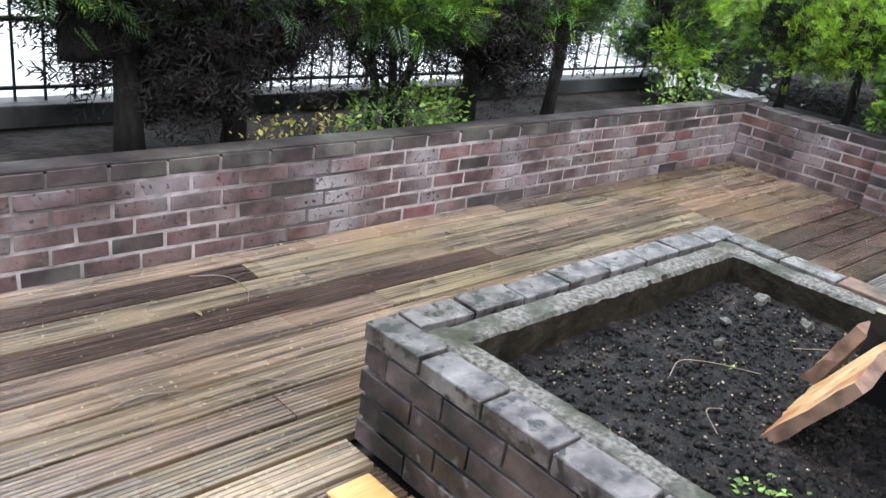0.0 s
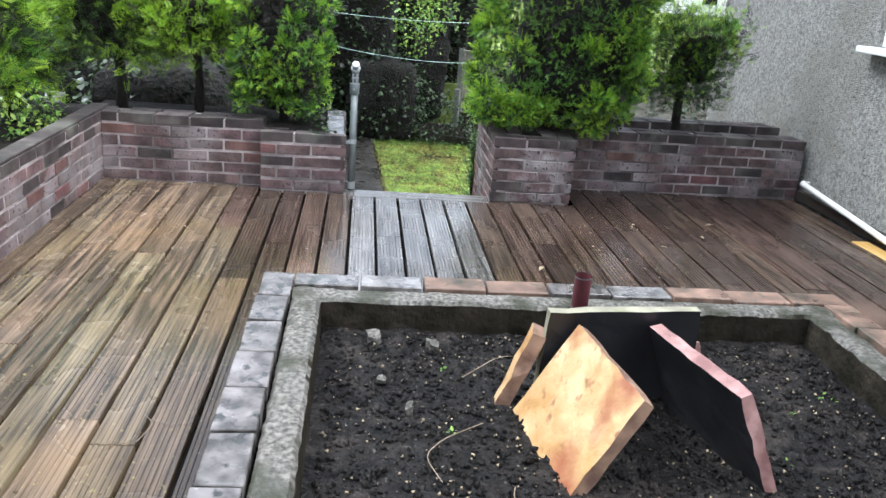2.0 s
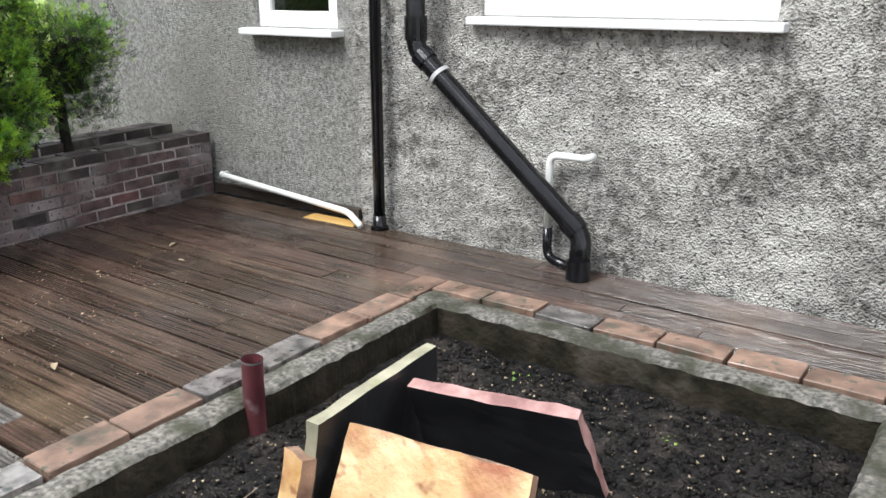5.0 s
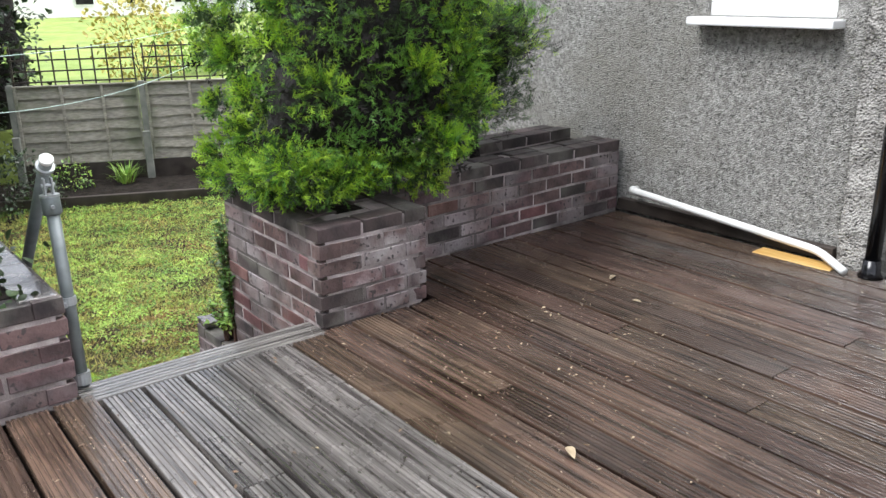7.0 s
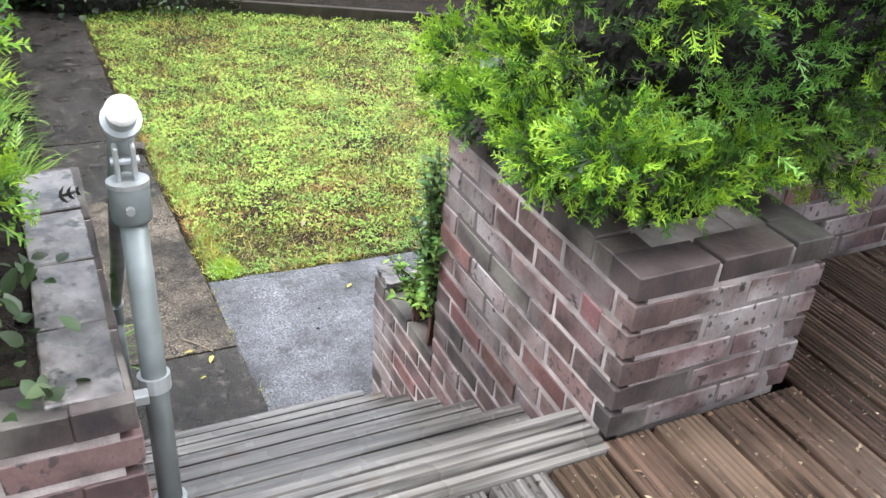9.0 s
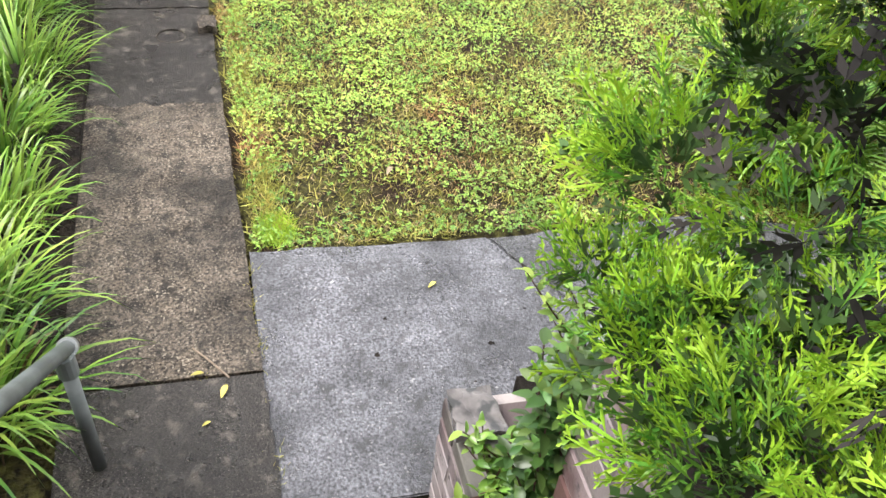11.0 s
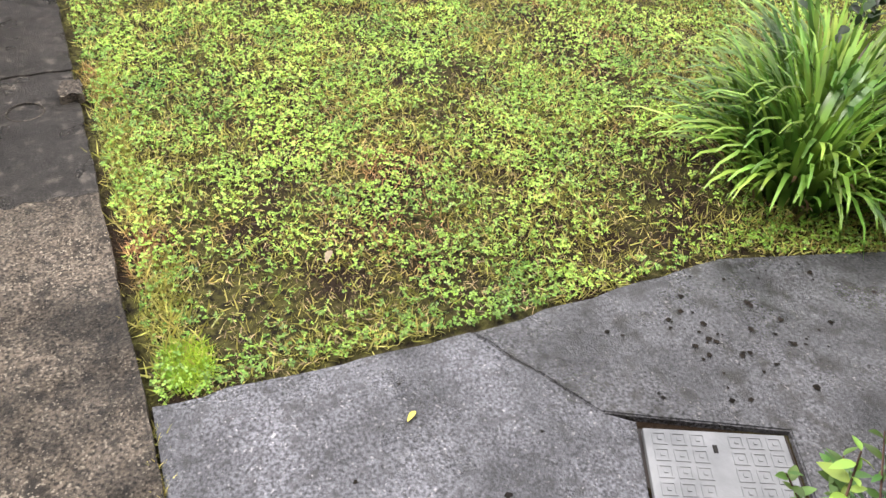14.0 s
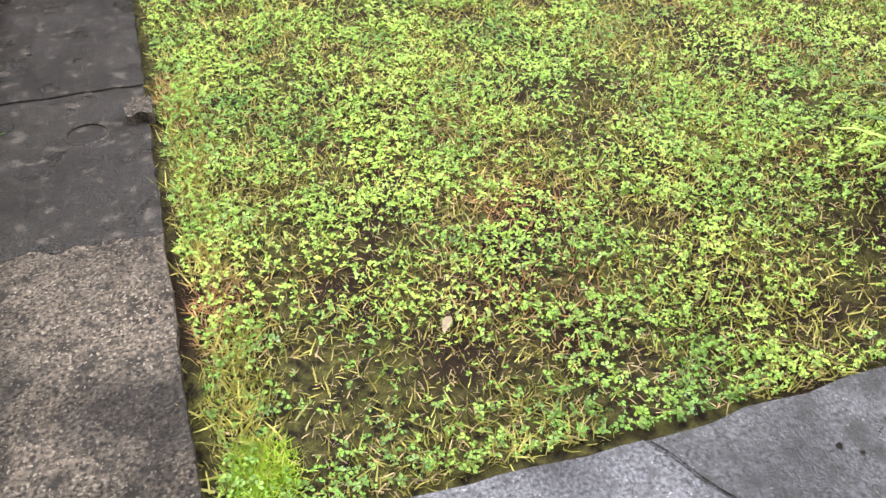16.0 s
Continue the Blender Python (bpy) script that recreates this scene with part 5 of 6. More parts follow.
tube(ringbm, [(5.135 + 0.085 * math.cos(a), 0.77 + 0.085 * math.sin(a), ground_z(5.13) + 0.013) for a in [2 * math.pi * k / 24 for k in range(25)]], 0.006, 5, cap=False)
tagged(part("pipe_ring", ringbm, PATH_DRY), "worn ring cast into the dark concrete path", "ring")
for xx, yy, sz, an in ((2.30, 0.54, 0.065, 70), (2.37, 0.62, 0.05, 10), (2.14, 0.60, 0.035, 30)):
    dead_leaf(xx, yy, ground_z(xx) + 0.02, sz, an, YELLOWLEAF, "yellow fallen leaf on the concrete path")
dead_leaf(2.755, -0.345, ground_z(2.75) + 0.008, 0.05, 40, YELLOWLEAF, "yellow leaf scrap on the wet paving")
dead_leaf(3.60, -0.31, ground_z(3.6) + 0.03, 0.075, 60, PALELEAF, "long pale dead leaf on the lawn")
tagged(part("path_twig", tube_bm(bend([(2.50, 0.66, ground_z(2.5) + 0.02), (2.42, 0.60, ground_z(2.4) + 0.03), (2.33, 0.53, ground_z(2.3) + 0.02)]), 0.004, 6), TWIG), "thin twig lying on the path", "twig")

tagged(part("path_bed", prism_bm([(1.74, y_edge(1.74) + 0.70), (9.7, y_edge(9.7) + 0.70), (9.7, 4.0), (0.98, 4.0), (0.98, 1.14), (1.74, 1.14)], -1.75, -1.35), BED_SOIL), "dark soil bed beside the path", "bed", kind="structure")

# ---- lawn plants ----
def lawn_places(n, x0, x1, y0, y1, power=1.0):
    x = x0 + (x1 - x0) * RNG.random(n) ** power
    y = RNG.uniform(y0, y1, n)
    edge = np.where(y > -0.65, 3.07, 3.05 + 0.02 * (-y))
    edge = np.where(y < -1.9, 3.08 - 0.45 * (-1.9 - y), edge)
    path = 0.435 + 0.042 * (x - 3.0)
    ok = (x > edge + 0.005) & (y < path - 0.035 - 0.03 * np.sin(x * 9.0) ** 2)
    x, y = x[ok], y[ok]
    z = np.array([ground_z(a) - 0.03 + noise.noise((a * 1.3, b * 1.3, 0)) * 0.025 for a, b in zip(x, y)])
    return np.stack([x, y, z], 1)


def patchy(p, scale, lo, hi, seed):
    v = np.array([noise.noise((a * scale, b * scale, seed)) for a, b, _ in p])
    return RNG.random(len(p)) < np.clip((v - lo) / (hi - lo), 0.0, 1)


BARE = ((3.45, 0.02, 0.26), (3.30, 0.25, 0.15), (3.95, 0.16, 0.22), (4.05, -0.16, 0.16), (3.25, -1.55, 0.28), (3.6, -1.85, 0.30), (3.42, -0.28, 0.14))


def grown(p, bare):
    """Which plants stand, thinned out on the trodden bare spots."""
    keep = np.ones(len(p))
    for x, y, r in BARE:
        keep *= 1 - bare * np.exp(-((p[:, 0] - x) ** 2 + (p[:, 1] - y) ** 2) / (r * r))
    return RNG.random(len(p)) < keep


p = lawn_places(170000, 2.4, 10.2, -5.0, 0.85, 1.3)
p = p[patchy(p, 1.3, -0.75, 0.1, 3.0) & patchy(p, 5.0, -0.5, 0.1, 8.0) & grown(p, 0.8)]
k = len(p)
up = np.stack([RNG.normal(0, 0.8, k), RNG.normal(0, 0.8, k), RNG.uniform(-0.1, 0.45, k)], 1)
ob = new("lawn_weeds", scatter("lawn_weeds", clover_shape(), p + np.stack([np.zeros(k), np.zeros(k), RNG.uniform(0.020, 0.055, k)], 1), flat_turns(up), 0.007 + 0.012 * RNG.random(k) ** 1.5, CLOVER))
tagged(ob, "creeping three-leaved green weeds covering the lawn", "weeds", kind="stuff")
blade = ([(-0.042, 0, 0), (0.042, 0, 0), (-0.034, 0.5, 0.06), (0.034, 0.5, 0.06), (0, 1.0, -0.05)], [(0, 1, 3), (0, 3, 2), (2, 3, 4)])
p = lawn_places(200000, 2.4, 10.2, -5.0, 0.85, 2.2)
p = p[patchy(p, 2.1, -0.75, -0.05, 13.0) & grown(p, 0.65)]
k = len(p)
d = np.stack([RNG.normal(0, 0.7, k), RNG.normal(0, 0.7, k), np.abs(RNG.normal(0.55, 0.35, k))], 1)
ob = new("lawn_grass", scatter("lawn_grass", blade, p - [0, 0, 0.004], turns(d), RNG.uniform(0.022, 0.070, k), GRASS))
tagged(ob, "short mossy lawn grass with yellow-brown patches", "grass", kind="stuff")
p = lawn_places(15000, 2.4, 7.5, -3.5, 0.75, 1.6)
k = len(p)
ob = new("lawn_straw", scatter("lawn_straw", blade, p + [0, 0, 0.022], flat_turns(flatdir(k)), RNG.uniform(0.015, 0.048, k), STRAW))
tagged(ob, "dry straw blades lying in the lawn", "straw", kind="stuff")
tuft = lawn_places(6500, 3.05, 3.45, 0.12, 0.42)
tuft = tuft[(tuft[:, 0] - 3.22) ** 2 / 0.016 + (tuft[:, 1] - 0.29) ** 2 / 0.009 < RNG.random(len(tuft)) * 1.2]
k = len(tuft)
d = np.stack([RNG.normal(0, 0.6, k), RNG.normal(0, 0.6, k), np.abs(RNG.normal(0.6, 0.3, k))], 1)
tagged(new("bright_moss", scatter("bright_moss", blade, tuft + [0, 0, 0.02], turns(d), RNG.uniform(0.02, 0.055, k), BRIGHT_MOSS)), "bright lime tuft of feathery moss at the path corner", "moss", kind="stuff")
p = np.stack([RNG.uniform(3.2, 5.6, 2600), RNG.normal(0, 0.05, 2600), np.zeros(2600)], 1)
p[:, 1] += np.array([y_edge(a) for a in p[:, 0]]) - 0.13
p[:, 2] = [ground_z(a) - 0.03 for a in p[:, 0]]
d = np.stack([RNG.normal(0, 0.6, 2600), RNG.normal(0, 0.6, 2600), np.abs(RNG.normal(0.6, 0.25, 2600))], 1)
tagged(new("edge_grass", scatter("edge_grass", blade, p, turns(d), RNG.uniform(0.03, 0.09, 2600), GRASS)), "longer thin grass along the path edge", "grass", kind="stuff")
# weeds in the paving joints
p = np.stack([RNG.uniform(1.85, 3.0, 700), np.zeros(700), np.zeros(700)], 1)
p[:, 1] = np.array([y_edge(a) for a in p[:, 0]]) + RNG.normal(0, 0.012, 700)
q = np.stack([2.352 + RNG.normal(0, 0.012, 500), RNG.uniform(0.42, 1.05, 500), np.zeros(500)], 1)
p = np.concatenate([p, q])
p = p[patchy(p, 5.0, -0.1, 0.3, 2.0)]
p[:, 2] = [ground_z(a) - 0.01 for a in p[:, 0]]
d = np.stack([RNG.normal(0, 0.8, len(p)), RNG.normal(0, 0.8, len(p)), np.abs(RNG.normal(0.5, 0.3, len(p)))], 1)
tagged(new("joint_moss", scatter("joint_moss", blade, p, turns(d), RNG.uniform(0.02, 0.05, len(p)), GRASS)), "yellow-green moss growing in the paving joints", "moss", kind="stuff")


def strap_clump(x, y, z, count, length, spread, width, label, material=STRAP, group="strap-leaved clumps"):
    c = thing("strap_leaf_clump", label, "plant", group, at=(0, 0, 0))
    ob = new("leaves", blade_tuft((x, y, z), count, length, spread, width, material, "leaves", 6))
    ob.parent = c
    ob2 = new("dead_leaves", blade_tuft((x, y, z), count // 6, length * 0.6, spread * 1.2, width * 0.7, BROWNLEAF, "dead_leaves", 4))
    ob2.parent = c
    return c


strap_clump(3.46, -2.46, ground_z(3.4) - 0.04, 520, 0.74, 0.85, 0.019, "large fountain of arching green strap leaves by the paving")
strap_clump(3.80, -2.85, ground_z(3.7) - 0.04, 260, 0.85, 0.75, 0.019, "tall arching green strap leaves behind the paving")
for xx, yy, c, ln in ((2.28, 1.36, 120, 0.62), (2.75, 1.45, 130, 0.6), (3.35, 1.42, 130, 0.45), (3.95, 1.50, 130, 0.5), (4.6, 1.50, 160, 0.55), (5.2, 1.62, 160, 0.6), (5.9, 1.66, 160, 0.6), (6.7, 1.7, 140, 0.6), (7.6, 1.75, 120, 0.6)):
    strap_clump(xx, yy + 0.05, ground_z(xx) - 0.04, c * 2, ln, 0.60, 0.010, "clump of long green grass leaves beside the path")


# ---- conifers ----
FROND = frond_shape(7, 0.18, 0.03)
SPRAY = spray_shape()
OVAL = oval_shape()
FROND_BIG = frond_shape(3, 0.2, 0.085)


def box_surface(lo, hi, n, bottom=False):
    """Random points on the sides and top of a box, with their outward ways."""
    lo, hi = np.array(lo), np.array(hi)
    s = hi - lo
    areas = np.array([s[1] * s[2], s[1] * s[2], s[0] * s[2], s[0] * s[2], s[0] * s[1], s[0] * s[1] * (1 if bottom else 0.25)])
    face = RNG.choice(6, n, p=areas / areas.sum())
    p = lo + RNG.random((n, 3)) * s
    nrm = np.zeros((n, 3))
    for f in range(6):
        ax, side = f // 2, (1 if f % 2 == 0 else 0)
        m = face == f
        p[m, ax] = hi[ax] if side else lo[ax]
        nrm[m, ax] = 1 if side else -1
    # rounded corners
    c = (lo + hi) / 2
    rel = (p - c) / (s / 2)
    soft = np.sign(rel) * np.abs(rel) ** 3
    out = nrm + soft * 0.6
    out /= np.linalg.norm(out, axis=1, keepdims=True)
    p -= out * np.clip((np.abs(rel) > 0.82).sum(1) - 1, 0, 2)[:, None] * 0.05 * s.min()
    return p, out


def bulge(p, amp, scale, seed):
    return np.array([noise.fractal((a * scale, b * scale, c * scale + seed), 0.8, 2.0, 3) for a, b, c in p]) * amp


def foliage(name, centres, outs, per, size, material, parent, shape, spread=0.06, upward=0.45):
    c = np.repeat(centres, per, 0)
    o = np.repeat(outs, per, 0)
    k = len(c)
    d = o * 0.75 + np.array([0, 0, upward]) + RNG.normal(size=(k, 3)) * 0.5
    p = c + RNG.normal(size=(k, 3)) * spread - o * RNG.random((k, 1)) * spread
    ob = new(name, scatter(name, shape, p, turns(d), RNG.uniform(0.6, 1.25, k) * size, material))
    ob.parent = parent
    return tagged(ob, kind="stuff")


def core_bm(lo, hi, shrink, seed):
    bm = bmesh.new()
    bmesh.ops.create_icosphere(bm, subdivisions=4, radius=1)
    c = [(a + b) / 2 for a, b in zip(lo, hi)]
    h = [(b - a) / 2 - shrink for a, b in zip(lo, hi)]
    for v in bm.verts:
        q = v.co.copy()
        m = max(abs(q.x), abs(q.y), abs(q.z))
        q = q * (0.35 + 0.65 / m)
        w = Vector((c[0] + q.x * h[0], c[1] + q.y * h[1], c[2] + q.z * h[2]))
        w += q.normalized() * noise.fractal(w * 3 + Vector((seed, 0, 0)), 0.8, 2.0, 3) * 0.10
        v.co = w
    return bm


def conifer(name, label, lo, hi, clumps, per, size, lime=0.3, amp=0.10, shrink=0.16, trunk=None, shape=FROND, dark=0.2, group="conifers", seed=0.0):
    t = thing(name, label, "conifer", group)
    p, o = box_surface(lo, hi, clumps)
    p = p + o * (bulge(p, amp, 2.2, seed) - 0.02)[:, None]
    z = (p[:, 2] - lo[2]) / (hi[2] - lo[2])
    tone = np.array([noise.noise((a * 3.1 + seed, b * 3.1, c * 3.1)) for a, b, c in p])
    pick = RNG.random(len(p)) + tone * 0.5
    # Lime new growth gathers high, shade-dark sprays towards the foot.
    is_lime = pick < lime * (0.5 + z)
    is_dark = pick > 1 - dark * (1.4 - z)
    mid = ~is_lime & ~is_dark
    if is_lime.any():
        foliage("lime_growth", p[is_lime] + o[is_lime] * 0.02, o[is_lime], per, size * 0.95, CONIFER_LIME, t, shape)
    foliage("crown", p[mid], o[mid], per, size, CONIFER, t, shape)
    foliage("inner_sprays", p[is_dark] - o[is_dark] * 0.05, o[is_dark], per, size, CONIFER_SHADED, t, FROND)
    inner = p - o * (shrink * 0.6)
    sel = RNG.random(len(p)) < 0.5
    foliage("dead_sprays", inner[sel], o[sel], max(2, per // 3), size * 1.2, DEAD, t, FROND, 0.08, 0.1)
    # Added core, coloured as the shade within the crown.
    part("thicket", core_bm(lo, hi, shrink, seed), SHADE_CORE, t, smooth=True)
    for q in trunk or ():
        part("trunk", tube_bm([(q[0], q[1], q[2]), (q[0] + 0.02, q[1], (q[2] + lo[2]) / 2), (q[0], q[1] + 0.02, lo[2] + 0.3)], [q[3], q[3] * 0.8, q[3] * 0.6], 10), BARK, t, smooth=True)
    return t


def cloud_conifer(label, lo, hi, gap, radius, per, size, trunk, reach=99.0, miss=0.2, seed=0.0, extra=(), fine=0, lime=0.30):
    """A conifer of rounded sprays round an added dark core, whose colour stands in for shade in the gaps."""
    t = thing("conifer_hedge", label, "conifer", "conifers")
    p, o = box_surface(lo, hi, 1800, True)
    p = p + o * (bulge(p, 0.10, 2.2, seed) - radius * 0.5)[:, None]
    high = np.clip((p[:, 2] - 0.66) / 0.25, 0, 1)
    near = (p[:, 1] < reach - radius - np.clip(p[:, 0] - 0.5, 0, 9) * 0.38 * (1 - 0.5 * high)) & (p[:, 2] > lo[2] + radius * 0.3 + np.clip(-0.45 - p[:, 1], 0, 9) * 0.10)
    p, o = p[near], o[near]
    kept = []
    for i in range(len(p)):
        if all(np.sum((p[i] - p[k]) ** 2) > gap * gap for k in kept):
            kept.append(i)
    kept = np.array([i for i in kept if RNG.random() > miss])
    kept = np.array([i for i in kept if not fine or o[i, 0] > -0.5 or RNG.random() < 0.35])
    c, oc = p[kept], o[kept]
    if extra:
        c = np.concatenate([c, np.array(extra)])
        oc = np.concatenate([oc, np.array([(0.5 if e[0] > 0.4 else -0.5, 0.6, 0.3) for e in extra])])
    if fine:
        q, oq = box_surface((lo[0] + 0.02, lo[1], lo[2] + 0.08), hi, fine)
        q = q + oq * (bulge(q, 0.07, 3.0, seed) - 0.02)[:, None]
        face = ((oq[:, 0] < -0.4) | (oq[:, 1] < -0.4)) & (q[:, 2] > lo[2] + np.clip(-0.45 - q[:, 1], 0, 9) * 0.10)
        q, oq = q[face], oq[face]
        tone = np.array([noise.noise((a * 4.0, b * 4.0, e * 4.0 + seed)) for a, b, e in q]) + RNG.normal(0, 0.25, len(q))
        for name, sel, mat in (("fine_sprays", tone < 0.0, CONIFER), ("shaded_sprays", (tone >= 0.0) & (tone < 0.45), CONIFER_SHADED), ("lime_sprays", tone >= 0.45, CONIFER_LIME)):
            foliage(name, q[sel], oq[sel], 2, 0.055, mat, t, SPRAY, 0.025, 0.3)
    rad = radius * RNG.uniform(0.7, 1.25, len(c))
    # Outer sprays are lime growth; the inner ones carry shade in their green.
    for name, share, mat, r0, r1 in (("lime_growth", lime, CONIFER_LIME, 0.6, 1.0), ("crown", 0.70 - lime, CONIFER, 0.35, 0.9), ("inner_sprays", 0.3, CONIFER_SHADED, 0.1, 0.75)):
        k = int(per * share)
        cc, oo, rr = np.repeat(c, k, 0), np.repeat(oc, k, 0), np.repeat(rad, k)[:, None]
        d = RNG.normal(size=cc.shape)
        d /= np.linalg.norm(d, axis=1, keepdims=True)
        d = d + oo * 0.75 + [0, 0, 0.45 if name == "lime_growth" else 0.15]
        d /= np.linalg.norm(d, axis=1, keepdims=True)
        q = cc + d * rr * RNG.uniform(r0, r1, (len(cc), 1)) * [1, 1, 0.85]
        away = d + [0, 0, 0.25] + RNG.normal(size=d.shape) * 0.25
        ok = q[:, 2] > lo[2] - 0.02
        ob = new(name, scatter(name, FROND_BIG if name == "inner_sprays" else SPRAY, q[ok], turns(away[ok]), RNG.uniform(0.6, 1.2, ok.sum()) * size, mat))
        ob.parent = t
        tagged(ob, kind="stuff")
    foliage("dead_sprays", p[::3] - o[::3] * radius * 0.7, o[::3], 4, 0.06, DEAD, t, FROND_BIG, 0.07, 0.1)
    part("thicket", core_bm(lo, (hi[0] - (0.30 if fine else 0.0), hi[1] - (0.16 if fine else 0.0), hi[2]), radius * 1.35, seed), SHADE_CORE, t, smooth=True)
    for q in trunk:
        part("trunk", tube_bm([(q[0], q[1], q[2]), (q[0] + 0.02, q[1], (q[2] + lo[2]) / 2), (q[0], q[1] + 0.02, lo[2] + 0.3)], [q[3], q[3] * 0.8, q[3] * 0.6], 10), BARK, t, smooth=True)
    return t


cloud_conifer("dense bright green conifer overhanging the brick pier", (0.05, -1.02, 0.50), (1.28, 0.14, 1.85), 0.15, 0.11, 150, 0.066, [(0.45, -0.45, 0.35, 0.06), (0.8, -0.6, 0.35, 0.05)], 0.185, 0.10, 1.0,
              ((1.02, -0.07, 0.60), (0.15, -0.16, 0.58), (0.14, -0.34, 0.58), (0.17, -0.02, 0.60), (0.32, 0.0, 0.57), (0.48, 0.0, 0.57), (0.66, 0.01, 0.54), (0.82, 0.0, 0.50), (0.95, 0.0, 0.46)), 6800, 0.36)
conifer("conifer_hedge", "dark thin conifer with a lime top against the house", (0.66, -1.86, 0.62), (1.06, -1.32, 1.28), 240, 14, 0.075, 0.15, 0.08, 0.12, [(0.85, -1.55, 0.35, 0.045)], dark=0.95, seed=2.0)
cloud_conifer("clipped bright green conifer beside the gate opening", (0.24, 1.20, 0.50), (0.98, 1.74, 1.30), 0.14, 0.09, 95, 0.065, [(0.6, 1.45, 0.33, 0.04)], 99.0, 0.12, 3.0, lime=0.24)
conifer("conifer_hedge", "clipped conifer with a bare shady foot", (0.40, 1.76, 0.78), (1.05, 2.32, 1.27), 280, 15, 0.09, 0.6, 0.07, 0.12, [(0.66, 2.05, 0.33, 0.04)], dark=0.45, seed=4.0)
conifer("conifer_hedge", "clipped conifer with a bare shady foot", (0.42, 2.34, 0.72), (1.10, 2.95, 1.30), 280, 15, 0.09, 0.6, 0.09, 0.12, [(0.70, 2.6, 0.33, 0.045)], dark=0.45, seed=5.0)
conifer("conifer_hedge", "dark ivy-clad conifer in the bed corner", (-0.35, 2.95, 0.55), (0.60, 3.55, 1.35), 280, 15, 0.115, 0.25, 0.10, 0.14, [(0.1, 3.1, 0.35, 0.05)], dark=0.5, seed=6.0)


def bare_tree(label, x, y, trunk_r, reach, z_green, seed, stems=1, green=60, dead=70, width=0.5):
    """A conifer with dark bare limbs and dead brown twigs below a clipped green top."""
    t = thing("conifer_tree", label, "conifer", "conifers along the long wall")
    r = random.Random(seed)
    tips = []
    for s in range(stems):
        bx, by = x + (s - (stems - 1) / 2) * 0.09, y + r.uniform(-0.03, 0.03)
        top = Vector((bx + r.uniform(-0.08, 0.08) + (s - (stems - 1) / 2) * 0.15, by, z_green + 0.2))
        part("trunk", tube_bm([(bx, by, 0.33), (bx + r.uniform(-0.02, 0.02), by, 0.6), tuple((Vector((bx, by, 0.6)) + top) / 2), tuple(top)], [trunk_r * 1.25, trunk_r, trunk_r * 0.8, trunk_r * 0.5], 9), BARK, t, smooth=True)
        for b in range(9):
            h = r.uniform(0.55, z_green)
            a = r.uniform(0, 2 * math.pi)
            o = Vector((math.cos(a), math.sin(a) * 0.6, r.uniform(0.25, 0.9))).normalized()
            s0 = Vector((bx, by, h))
            ln = reach * r.uniform(0.6, 1.1)
            pts = [s0, s0 + o * ln * 0.5 + Vector((0, 0, 0.02)), s0 + o * ln + Vector((0, 0, 0.07))]
            part("limb", tube_bm([tuple(q) for q in pts], [trunk_r * 0.32, trunk_r * 0.2, 0.004], 6), BARK, t)
            tips += [pts[1], pts[2], (pts[1] + pts[2]) / 2]
    # Added near-black core paints shade behind the thickest dead twigs.
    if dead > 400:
        part("thicket", core_bm((x - 0.42, y - 0.26, 0.58), (x + 0.42, y + 0.26, 1.30), 0.20, seed), SHADE_CORE, t, smooth=True)
    tp = np.array([tuple(q) for q in tips])
    k = len(tp)
    outs = RNG.normal(size=(k, 3)) * [1, 0.6, 0.5] + [0, 0, 0.15]
    outs /= np.linalg.norm(outs, axis=1, keepdims=True)
    reps = max(1, dead // k)
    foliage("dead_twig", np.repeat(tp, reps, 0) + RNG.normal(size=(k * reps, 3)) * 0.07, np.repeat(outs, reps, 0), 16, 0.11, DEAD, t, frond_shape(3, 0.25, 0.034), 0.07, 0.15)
    lo, hi = (x - width, y - 0.30, z_green), (x + width, y + 0.30, 1.38)
    p, o = box_surface(lo, hi, green, True)
    p = p + o * bulge(p, 0.12, 2.5, seed)[:, None]
    tone = RNG.random(len(p))
    low = (p[:, 2] - lo[2]) / (hi[2] - lo[2])
    lime = tone < 0.25 + 0.3 * low
    foliage("lime_growth", p[lime], o[lime], 14, 0.115, CONIFER_LIME, t, FROND)
    foliage("crown", p[~lime], o[~lime], 14, 0.12, CONIFER, t, FROND)
    # Darker sprays put shade on the underside of the green top.
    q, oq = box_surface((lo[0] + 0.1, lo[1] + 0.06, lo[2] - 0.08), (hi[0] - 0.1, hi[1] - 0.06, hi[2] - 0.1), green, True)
    foliage("inner_sprays", q, oq, 12, 0.14, CONIFER_SHADED, t, FROND)


bare_tree("brown-limbed conifer with thick dead twigs and a green top", -5.55, 2.98, 0.045, 0.6, 1.14, 31, 1, 130, 520)
bare_tree("brown-limbed conifer with thick dead twigs and a green top", -4.36, 2.98, 0.055, 0.55, 1.15, 32, 1, 120, 800)
bare_tree("brown-limbed conifer with thick dead twigs and a green top", -3.85, 3.0, 0.05, 0.55, 1.12, 33, 1, 110, 620, 0.42)
bare_tree("slender multi-stemmed conifer with a green top", -3.03, 2.92, 0.024, 0.36, 1.02, 34, 3, 130, 60, 0.40)
bare_tree("dark-trunked conifer with a clipped green top", -2.36, 3.0, 0.050, 0.42, 1.06, 35, 1, 150, 360, 0.36)
bare_tree("dark-trunked conifer with a clipped green top", -1.64, 3.0, 0.038, 0.36, 1.06, 36, 1, 110, 160, 0.32)
bare_tree("brown-limbed conifer with a green top", -6.7, 2.98, 0.06, 0.55, 1.02, 37, 1, 130, 150)


